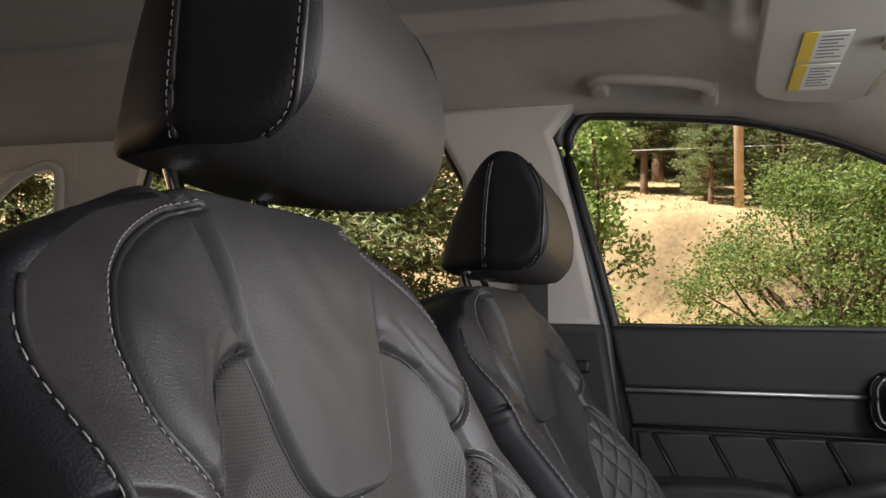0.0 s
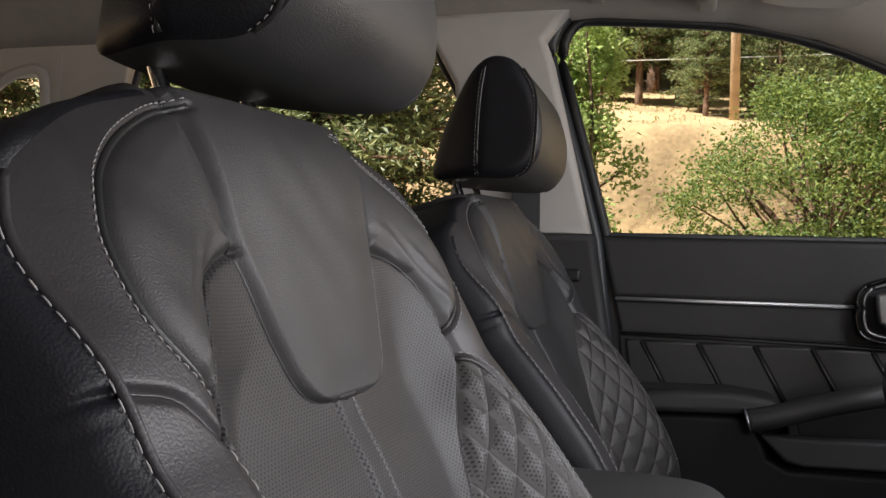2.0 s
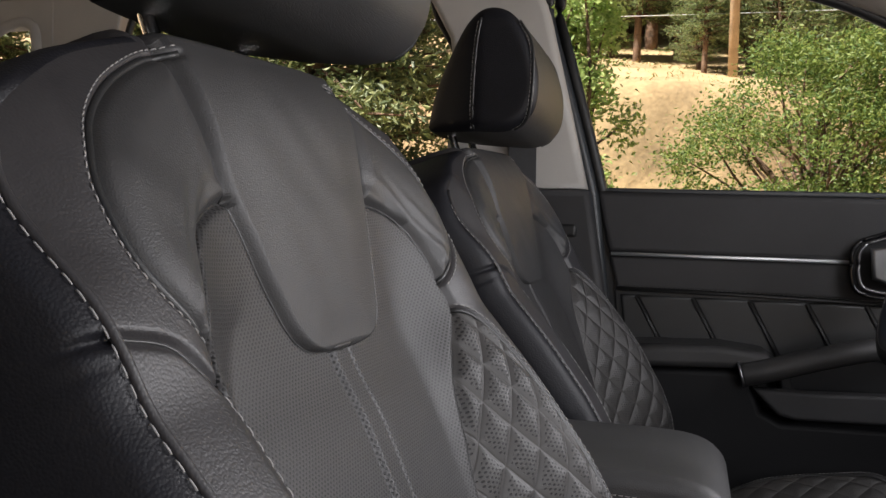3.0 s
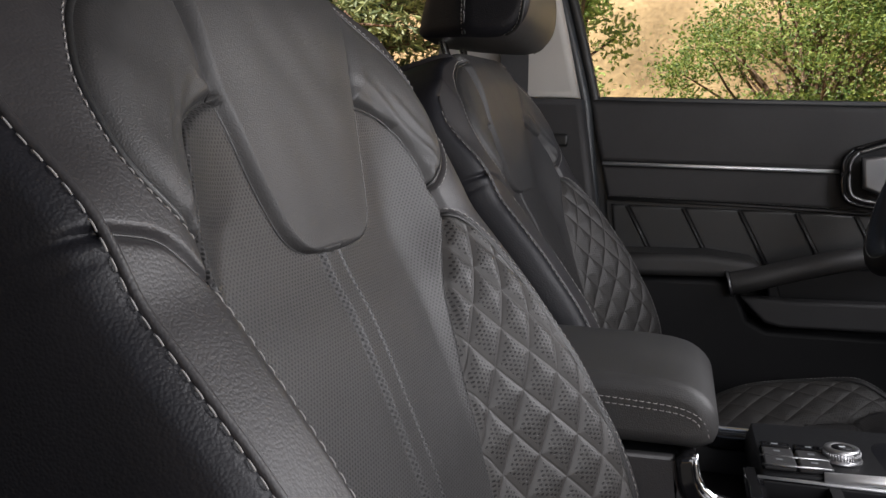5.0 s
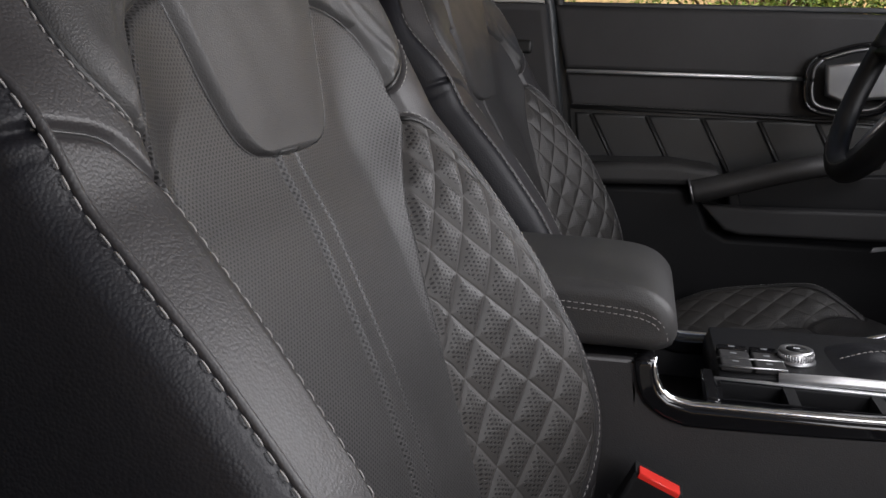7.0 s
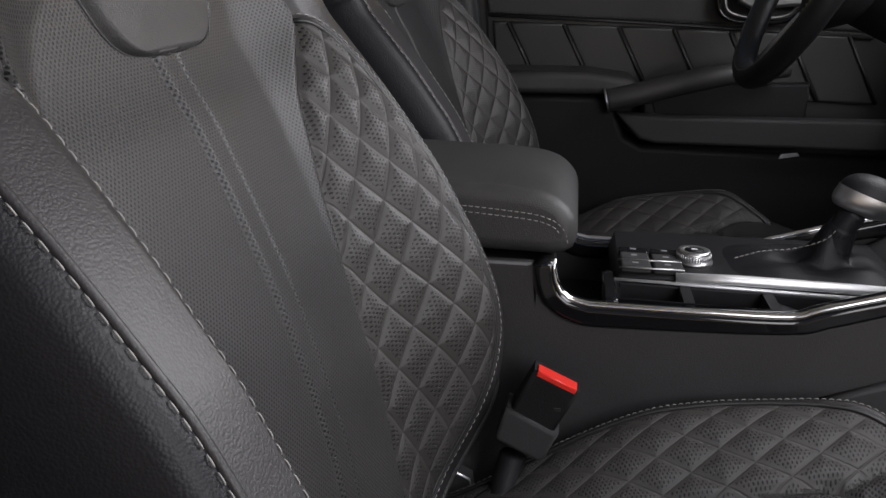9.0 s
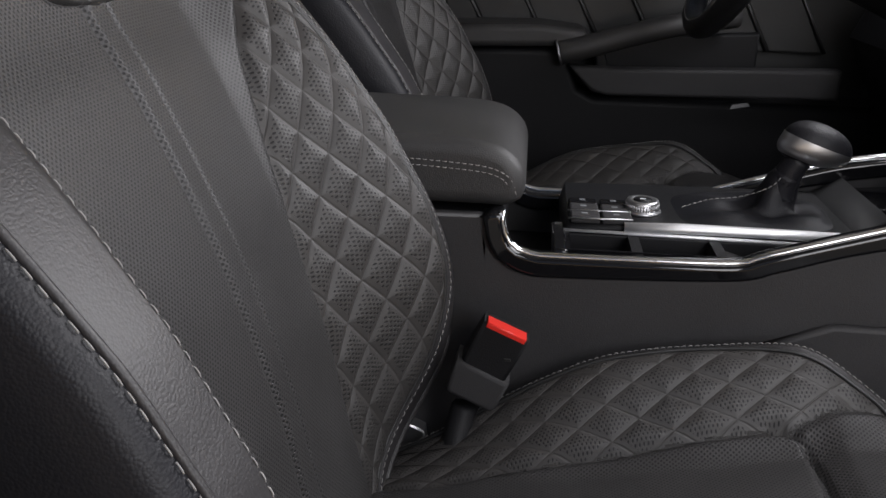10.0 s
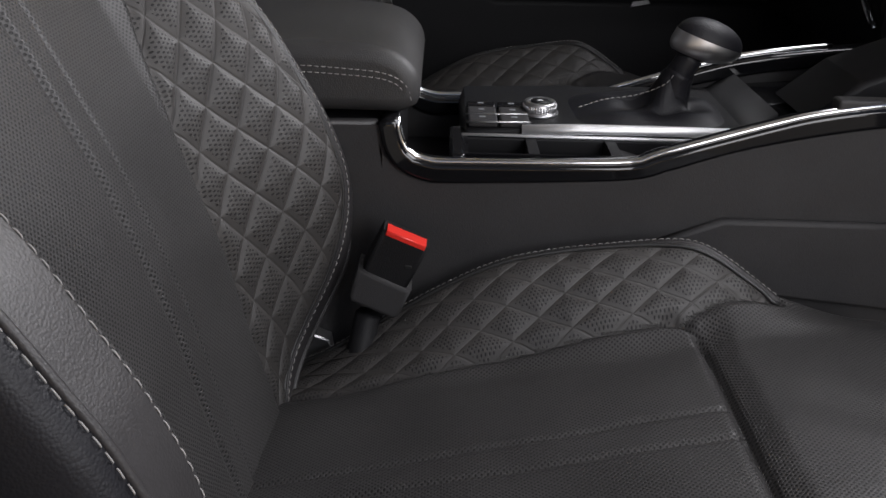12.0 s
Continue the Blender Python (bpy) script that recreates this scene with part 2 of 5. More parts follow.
def rbox(x0, x1, y0, y1, z0, z1, r=0.004, seg=3):
    bm = bmesh.new()
    bmesh.ops.create_cube(bm, size=1)
    bmesh.ops.transform(bm, matrix=Matrix.Translation(((x0 + x1) / 2, (y0 + y1) / 2, (z0 + z1) / 2)) @ Matrix.Diagonal((x1 - x0, y1 - y0, z1 - z0, 1)), verts=bm.verts)
    r = min(r, 0.45 * min(x1 - x0, y1 - y0, z1 - z0))
    bmesh.ops.bevel(bm, geom=bm.edges[:], offset=r, segments=seg, profile=0.5, affect="EDGES")
    return bm


def prism(poly, axis, a, b, r=0.0, seg=2):
    """A polygon in the plane across an axis, pushed from a to b along it; r rounds the rims."""
    bm = bmesh.new()
    def at(p, d):
        return (d, p[0], p[1]) if axis == "x" else (p[0], d, p[1]) if axis == "y" else (p[0], p[1], d)
    lo = [bm.verts.new(at(p, a)) for p in poly]
    hi = [bm.verts.new(at(p, b)) for p in poly]
    bm.faces.new(lo)
    bm.faces.new(hi[::-1])
    for i in range(len(poly)):
        j = (i + 1) % len(poly)
        bm.faces.new((lo[j], lo[i], hi[i], hi[j]))
    bmesh.ops.recalc_face_normals(bm, faces=bm.faces)
    if r:
        rim = [e for e in bm.edges if all(abs((v.co["xyz".index(axis)]) - a) < 1e-6 for v in e.verts) or all(abs((v.co["xyz".index(axis)]) - b) < 1e-6 for v in e.verts)]
        bmesh.ops.bevel(bm, geom=rim, offset=r, segments=seg, profile=0.5, affect="EDGES")
    return bm


def lathe(profile, at, sides=32, axis=(0, 0, 1)):
    q = Vector((0, 0, 1)).rotation_difference(Vector(axis)).to_matrix()
    v, f = [], []
    for r, z in profile:
        for k in range(sides):
            a = 2 * math.pi * k / sides
            v.append(Vector(at) + q @ Vector((r * math.cos(a), r * math.sin(a), z)))
    for i in range(len(profile) - 1):
        for k in range(sides):
            k2 = (k + 1) % sides
            f.append((i * sides + k, i * sides + k2, (i + 1) * sides + k2, (i + 1) * sides + k))
    f.append(tuple(range(sides))[::-1])
    f.append(tuple(range((len(profile) - 1) * sides, len(profile) * sides)))
    return v, f


def sheet(P, wrap=False):
    """Faces of a grid of points P[i][j]."""
    n, m = P.shape[:2]
    i, j = np.meshgrid(np.arange(n - 1), np.arange(m - 1), indexing="ij")
    a = (i * m + j).ravel()
    return P.reshape(-1, 3), np.stack([a, a + 1, a + m + 1, a + m], 1)


def far_from(px, py, line):
    """Distance of points to a polyline, in the plane."""
    d = np.full(px.shape, 9.0)
    for (ax, ay), (bx, by) in zip(line[:-1], line[1:]):
        ex, ey = bx - ax, by - ay
        t = np.clip(((px - ax) * ex + (py - ay) * ey) / (ex * ex + ey * ey + 1e-12), 0, 1)
        d = np.minimum(d, np.hypot(px - ax - t * ex, py - ay - t * ey))
    return d


def tab(points, x):
    """A smooth table: cubic steps between the knots."""
    p = np.asarray(curve_pts(points, 0.004))
    return np.interp(x, p[:, 0], p[:, 1])


def pieces(P, uvs, region, looks, parent, flip=False):
    """Split one sheet into parts by the region of each face, so that the panels meet without a gap."""
    v, f = sheet(P)
    if flip:
        f = f[:, ::-1]
    uv = uvs.reshape(-1, 2)
    for k, (name, material, label) in looks.items():
        q = f[region.ravel() == k]
        if not len(q):
            continue
        ids, inv = np.unique(q, return_inverse=True)
        part(name, (v[ids], inv.reshape(q.shape), uv[ids]), material, parent, label)


# ---- front seats ----
UC, SPAN = 0.045, 0.77            # centre line of the near seat, distance to the other seat
LEAN = radians(20)
BO = np.array((-0.01, UC, 0.28))
EV = np.array((-math.sin(LEAN), 0, math.cos(LEAN)))
EW = np.array((math.cos(LEAN), 0, math.sin(LEAN)))
EY = np.array((0.0, 1.0, 0.0))
MID = [(-0.05, -0.014), (0.0, -0.008), (0.08, 0.0), (0.15, 0.009), (0.25, 0.012), (0.31, 0.009), (0.38, 0.003), (0.44, -0.006), (0.53, 0.003), (0.6, 0.002), (0.64, -0.01), (0.67, -0.03)]
TWIST = 0.085
CREST = [(-0.05, -0.03), (0.012, 0.018), (0.064, 0.061), (0.106, 0.084), (0.15, 0.096), (0.2, 0.096), (0.24, 0.09), (0.28, 0.083), (0.306, 0.076), (0.36, 0.06), (0.41, 0.042), (0.435, 0.033), (0.46, 0.029), (0.49, 0.024), (0.515, 0.019), (0.55, 0.013), (0.575, 0.006), (0.6, -0.003), (0.635, -0.02), (0.67, -0.045)]
HALF = [(-0.05, 0.21), (0.1, 0.234), (0.3, 0.237), (0.45, 0.24), (0.53, 0.24), (0.566, 0.233), (0.59, 0.219), (0.611, 0.19), (0.625, 0.157), (0.64, 0.10)]
FLAP = [(0.4345, 0.0), (0.4355, 0.022), (0.439, 0.044), (0.446, 0.056), (0.456, 0.064), (0.47, 0.07), (0.49, 0.077), (0.517, 0.085), (0.54, 0.093), (0.58, 0.1), (0.61, 0.105), (0.67, 0.109)]
# half width of the perforated panel: outboard and inboard
INS_OUT = [(-0.05, 0.185), (0.1, 0.194), (0.2, 0.195), (0.3, 0.192), (0.35, 0.187), (0.385, 0.183), (0.41, 0.182), (0.435, 0.185), (0.447, 0.181), (0.46, 0.174), (0.479, 0.163), (0.494, 0.155), (0.51, 0.147), (0.521, 0.136), (0.531, 0.116), (0.536, 0.1), (0.538, 0.08)]
INS_IN = [(-0.05, 0.108), (0.1, 0.108), (0.213, 0.109), (0.26, 0.113), (0.298, 0.118), (0.338, 0.126), (0.375, 0.134), (0.4, 0.145), (0.425, 0.16), (0.437, 0.166), (0.46, 0.163), (0.48, 0.161), (0.496, 0.156), (0.514, 0.146), (0.529, 0.124), (0.5355, 0.1), (0.538, 0.08)]
LIP = [(-0.05, 0.14), (0.3, 0.143), (0.38, 0.14), (0.43, 0.125), (0.46, 0.11), (0.5, 0.085), (0.67, 0.085)]
# seams as (across, up): shoulder arc, outer bolster, quilted panel, side step
ARC_OUT = curve_pts([(0.092, 0.6285), (0.115, 0.624), (0.145, 0.61), (0.17, 0.594), (0.189, 0.577), (0.2, 0.563), (0.2075, 0.546), (0.2095, 0.53), (0.2075, 0.507), (0.202, 0.491), (0.194, 0.478), (0.186, 0.467), (0.181, 0.458)])
ARC_IN = curve_pts([(0.092, 0.6285), (0.125, 0.62), (0.16, 0.604), (0.186, 0.582), (0.2, 0.556), (0.207, 0.53), (0.206, 0.51), (0.198, 0.491), (0.182, 0.474), (0.163, 0.461)])
RIM_OUT = curve_pts([(0.187, 0.433), (0.183, 0.41), (0.184, 0.385), (0.188, 0.35), (0.193, 0.3), (0.196, 0.2), (0.195, 0.1), (0.188, 0.0), (0.185, -0.03)])
RIM_IN = curve_pts([(0.166, 0.437), (0.178, 0.4295), (0.187, 0.416), (0.194, 0.39), (0.199, 0.346), (0.2, 0.3), (0.198, 0.25), (0.196, 0.2), (0.193, 0.15), (0.186, 0.11), (0.174, 0.07), (0.156, 0.035), (0.13, 0.0), (0.11, -0.03)])
ELBOW = curve_pts([(0.243, 0.47), (0.231, 0.467), (0.216, 0.463), (0.207, 0.458), (0.2, 0.45), (0.193, 0.441), (0.187, 0.433)])
TAIL = curve_pts([(0.181, 0.458), (0.183, 0.446), (0.187, 0.433)])
# the quilt's two seam directions and a crossing of theirs
QUILT_BACK = (0.1613, 0.3867, -0.01496, -0.02812, 0.00946, -0.02538)
QUILT_SEAT = (0.1378, 0.2451, -0.0085, 0.0285, 0.0108, 0.0225)


def lattice(a, v, q):
    """Counts of seams crossed from the quilt's origin, along both directions."""
    x, y = a - q[0], v - q[1]
    det = q[2] * q[5] - q[4] * q[3]
    return (x * q[5] - y * q[4]) / det, (y * q[2] - x * q[3]) / det


def quilt_uv(a, v, q):
    i, j = lattice(a, v, q)
    return QA * (i + j) / 2, QH * (i - j) / 2


def quilting(a, v, q, depth=0.004):
    i, j = lattice(a, v, q)
    e = np.minimum(np.abs(i - np.round(i)), np.abs(j - np.round(j)))
    return depth * (1 - np.clip(1 - 2 * e, 0, 1) ** 2.3) - depth * 0.7


def insert_half(u, v):
    """Where the centre panel ends."""
    return np.where(np.asarray(v) > 0.538, -0.05, np.where(np.asarray(u) < 0, tab(INS_OUT, v), tab(INS_IN, v)))


def flap_half(u, v):
    """Half width of the tongue on the side of u; its tip sits a little inboard."""
    return np.where(v < 0.4345, -0.05, tab(FLAP, v) + np.sign(u) * (0.012 * (1 - ss(0.44, 0.53, v)) + 0.006 * ss(0.55, 0.62, v)))


def edge_half(v, side):
    """Where the front face ends; the outboard shoulder is fuller, the inboard foot drawn in."""
    full = tab(HALF, v)
    foot = tab([(-0.05, 0.1), (0.0, 0.155), (0.035, 0.184), (0.07, 0.206), (0.11, 0.224), (0.16, 0.236), (0.3, 0.24), (0.67, 0.3)], v)
    return np.where(np.asarray(side) < 0, full * (1 + 0.035 * ss(0.46, 0.55, v) * (1 - ss(0.575, 0.62, v))), np.minimum(full, foot))


def back_height(u, v, detail=True):
    """How far the backrest's face stands out at u across, v up."""
    a = np.abs(u)
    mid, crest = tab(MID, v), tab(CREST, v)
    lip = tab(LIP, v)
    w = mid + (crest - mid) * np.where(u < 0, ss(0, 1, (a - lip) / (0.2 - lip)), ss(0.1, 0.2, a)) - (0.004 + 0.017 * ss(0.47, 0.56, v)) * ss(0.205, 0.262, a) + TWIST * u - 0.035 * ss(0.204, 0.245, u) * (v < 0.6)
    if not detail:
        return w
    out = u < 0
    qi = insert_half(u, v)
    arc = np.where(out, far_from(a, v, ARC_OUT), far_from(a, v, ARC_IN))
    arch = np.where(out, far_from(a, v, [(p, q) for q, p in INS_OUT[6:]]), far_from(a, v, [(p, q) for q, p in INS_IN[9:]]))
    # padded crescents of the shoulders, standing over the perforated panel
    pad = np.where(out, np.interp(v, ARC_OUT[::-1, 1], ARC_OUT[::-1, 0]), np.interp(v, ARC_IN[::-1, 1], ARC_IN[::-1, 0]))
    fl = flap_half(u, v)
    in_pad = (v > 0.459) & (v < 0.63) & (a < pad) & (a > qi) & (a > fl)
    w = w + np.where(in_pad, 0.0055 * np.sqrt(ss(0, 0.022, np.minimum(np.minimum(arch, arc), a - fl))), 0)
    w = w - np.where((v > 0.43) & (v < 0.545) & (a > fl - 0.003), 0.004 * np.exp(-(arch / 0.0028) ** 2), 0)
    w -= 0.004 * np.exp(-(arc / 0.003) ** 2)
    rim = np.where(out, far_from(a, v, RIM_OUT), far_from(a, v, RIM_IN))
    w -= 0.0035 * np.exp(-(rim / 0.0028) ** 2)
    w -= np.where(out, 0.004 * np.exp(-(np.minimum(far_from(a, v, ELBOW), far_from(a, v, TAIL)) / 0.003) ** 2), 0)
    w -= np.where((v < 0.437) & ~out, 0.005 * np.exp(-((a - qi) / 0.0035) ** 2), 0)
    rimx = np.interp(v, RIM_IN[::-1, 1], RIM_IN[::-1, 0])
    quilted = (v < 0.437) & (a > qi) & (a < rimx) & ~out
    w += np.where(quilted, quilting(a, v, QUILT_BACK) * ss(0, 0.007, np.minimum(a - qi, rimx - a)), 0)
    for k in (-0.0105, 0.0165):
        w -= np.where((v < 0.437) & (v > -0.01), 0.0014 * np.exp(-((u - k) / 0.002) ** 2), 0)
    w += np.where((v < 0.437) & (v > -0.01), 0.0016 * (1 - ss(0.008, 0.0135, np.abs(u - 0.003))), 0)
    # the tongue, a thick folded strip laid over the panel
    inside = np.where(v < 0.4345, -1, np.minimum(fl - a, (v - 0.434) * 1.4 + 0 * a))
    w -= np.where((v > 0.425) & (v < 0.66), 0.002 * np.exp(-((np.where(inside < -0.5, 9, inside) + 0.0015) / 0.0025) ** 2), 0)
    w += (0.0048 + 0.003 * ss(0.54, 0.6, v)) * np.sqrt(ss(-0.0005, 0.008, inside)) + 0.002 * ss(0, 0.05, inside)
    # soft creases of the hide
    w += 0.0005 * np.sin(u * 61 + 3 * np.sin(v * 23)) * np.sin(v * 47 + 2 * np.sin(u * 31)) * ss(0.44, 0.5, v)
    w += np.where(in_pad, 0.0007 * np.sin((a * 0.8 + v) * 260 + 4 * np.sin(a * 40)) * np.exp(-((arch - 0.012) / 0.012) ** 2), 0)
    return w


def back_at(u, v, off=0.0, detail=True):
    w = back_height(np.asarray(u, float), np.asarray(v, float), detail) + off
    return BO + np.multiply.outer(u, EY) + np.multiply.outer(v, EV) + np.multiply.outer(w, EW)


def back_line(line, side, off=0.0, detail=True):
    u, v = side * line[:, 0], line[:, 1]
    p = back_at(u, v, off, detail)
    e = 0.004
    du = back_at(u + e, v, 0, False) - back_at(u - e, v, 0, False)
    dv = back_at(u, v + e, 0, False) - back_at(u, v - e, 0, False)
    n = np.cross(du, dv)
    n /= np.linalg.norm(n, axis=1)[:, None]
    return p, n


def shifted(line, d):
    """A plane line moved sideways by d."""
    t = np.gradient(line, axis=0)
    t /= np.linalg.norm(t, axis=1)[:, None]
    return line + d * np.stack([t[:, 1], -t[:, 0]], 1)


def build_backrest(seat):
    back = part("backrest", rbox(-0.30, -0.10, UC - 0.2, UC + 0.2, 0.30, 0.42, 0.02), PLASTIC, seat, "black seat back shell")
    vs = np.r_[np.linspace(-0.03, 0.428, 290), np.linspace(0.4285, 0.445, 40), np.linspace(0.446, 0.637, 190)]
    cols = np.linspace(-1, 1, 481)
    wrap = np.linspace(0, 1, 12)[1:]
    A = np.r_[-1 - wrap[::-1], cols, 1 + wrap]
    a, v = np.meshgrid(A, vs)
    half = edge_half(v, a)
    core = np.clip(a, -1, 1)
    out = np.clip(np.abs(a) - 1, 0, 1)
    u = core * half
    w = back_height(u, v)
    bulge = 0.024 * np.sin(np.minimum(out * 2.2, 1) * math.pi / 2)
    u2 = u + np.sign(a) * bulge * (1 - 0.75 * ss(0.55, 0.645, v))
    v2 = v + bulge * ss(0.54, 0.645, v) * 0.3
    depth = 0.02 * (1 - np.cos(np.minimum(out * 2.2, 1) * math.pi / 2)) + 0.125 * ss(0.2, 1.0, out) ** 0.9
    seam = 0.0009 * np.exp(-((v - 0.462 + 0.02 * out) / 0.003) ** 2) * (out > 0.02)
    w2 = w - depth
    u2 = u2 - np.sign(a) * seam
    P = BO + u2[..., None] * EY + v2[..., None] * EV + w2[..., None] * EW
    # the rolled top edge
    roll = []
    for k in np.linspace(0, 1, 12)[1:]:
        row = P[-1].copy()
        ang = min(k * 2, 1) * math.pi / 2
        row = row + EV * (0.009 * math.sin(ang)) * (1 - 0.6 * np.clip(np.abs(A) - 1, 0, 1))[:, None] - EW * (0.014 * (1 - math.cos(ang)) + 0.1 * max(0, k - 0.4))
        roll.append(row)
    P = np.concatenate([P, np.array(roll)])
    quilted = (u > insert_half(u, v)) & (v < 0.437)
    qx, qy = quilt_uv(np.abs(u), v, QUILT_BACK)
    uvs = np.stack([np.where(quilted, qx, u), np.where(quilted, qy, v)], -1)
    uvs = np.concatenate([uvs, np.repeat(uvs[-1:], len(roll), 0)])
    fc = lambda q: (q[:-1, :-1] + q[1:, 1:]) / 2
    uc, vc, oc = fc(u), fc(v), fc(np.abs(a))
    ac = np.abs(uc)
    left = uc > 0
    reg = np.full(uc.shape, 4)
    reg[left] = 5
    low = np.where(left, vc < 0.461 + (ac - 0.163) * 0.7, vc < np.interp(ac, ELBOW[::-1, 0], ELBOW[::-1, 1]))
    reg[low & ~left], reg[low & left] = 6, 7
    pad = np.where(left, np.interp(vc, ARC_IN[::-1, 1], ARC_IN[::-1, 0]), np.interp(vc, ARC_OUT[::-1, 1], ARC_OUT[::-1, 0]))
    up = (vc > 0.459) & (ac < pad)
    reg[up & ~left], reg[up & left] = 2, 3
    qi = insert_half(uc, vc)
    reg[left & (vc <= 0.437) & (ac < np.interp(vc, RIM_IN[::-1, 1], RIM_IN[::-1, 0]))] = 9
    reg[ac < qi] = 0
    reg[(vc > 0.4335) & (ac < np.where(vc < 0.4345, 0.03, flap_half(uc, vc) + 0.0012))] = 1
    reg[(oc > 1) & ~left], reg[(oc > 1) & left] = 10, 11
    reg = np.concatenate([reg, np.repeat(np.where(reg[-1:] == 1, 1, np.where(uc[-1:] > 0, 13, 12)), len(roll), 0)])
    looks = {0: ("insert", PERF, "perforated black leather centre panel"), 1: ("flap", LEATHER_SMOOTH, "smooth black leather tongue"),
             2: ("shoulder_pad", LEATHER_SMOOTH, ""), 3: ("shoulder_pad", LEATHER_SMOOTH, ""), 4: ("upper_bolster", LEATHER, ""), 5: ("upper_bolster", LEATHER, ""),
             6: ("side_bolster", LEATHER, ""), 7: ("side_bolster", LEATHER, ""), 9: ("quilted_panel", QUILT, "diamond-quilted perforated leather"),
             10: ("side_panel", LEATHER_SHADED, "black leather side panel with shade put into its colour"), 11: ("side_panel", LEATHER_SHADED, "black leather side panel with shade put into its colour"), 12: ("top_edge", LEATHER, ""), 13: ("top_edge", LEATHER, "")}
    pieces(P, uvs, reg, looks, back)
    for side, arc, rim in ((-1, ARC_OUT, RIM_OUT), (1, ARC_IN, RIM_IN)):
        p, n = back_line(shifted(arc, -0.0055), side, 0.0002)
        part("stitching", stitches(p, n), THREAD, back, "light grey stitching")
        p, n = back_line(arc, side, 0.0012)
        part("piping", tube(p, 0.0022), PIPING, back)
        p, n = back_line(shifted(rim, -0.0055 if side < 0 else -0.0042), side, 0.0002)
        part("stitching", stitches(p, n, 0.0046 if side > 0 else 0.0062, 0.0022), THREAD, back, "light grey stitching")
        if side > 0:
            p, n = back_line(rim, side, 0.0006)
            part("piping", tube(p, 0.002), PIPING, back)
        else:
            p, n = back_line(np.concatenate([ELBOW, TAIL[::-1][1:]]), side, -0.0002)
            part("piping", tube(p, 0.0012), PIPING, back)
        vv = np.linspace(-0.02, 0.578, 130)
        edge = np.stack([edge_half(vv, np.full(len(vv), side)), vv], 1)
        p, n = back_line(edge, side, 0.0002, False)
        part("piping", tube(p + side * EY * 0.0008, 0.0027), LEATHER, back)
        part("seam", tube(p - side * EY * 0.0026 - EW * 0.0010, 0.0011), PIPING, back)
        n = n + side * EY * 0.6
        n /= np.linalg.norm(n, axis=1)[:, None]
        k = vv < 0.565
        p, n = p[k], n[k]
        part("stitching", stitches(p + side * EY * 0.0046 - EW * 0.0008 + n * 0.0014, n, 0.0062, 0.0028, 0.00045), THREAD, back, "light grey stitching")
    for side, edge in ((-1, INS_OUT[7:-1]), (1, INS_IN[9:-1])):
        p, n = back_line(curve_pts([(h, k) for k, h in edge], 0.004), side, -0.0004)
        part("seam", tube(p, 0.0012), PIPING, back)
        vv = np.linspace(0.4347, 0.634, 150)
        p, n = back_line(np.stack([flap_half(np.full(150, side), vv) + 0.0012, vv], 1), side, 0.0)
        part("seam", tube(p, 0.0011), PIPING, back)
    # head restraint posts and their collars
    for side in (-1, 1):
        base = BO + EY * (side * 0.0625 + 0.008) + EV * 0.642 - EW * 0.04
        part("post", tube([base - EV * 0.05, base, base + EV * 0.05, base + EV * 0.09], 0.0056, 14), CHROME, back, "chrome headrest post")
        part("collar", lathe([(0.010, -0.03), (0.0135, 0.004), (0.0125, 0.009), (0.008, 0.010)], base, 20, EV), PLASTIC, back)


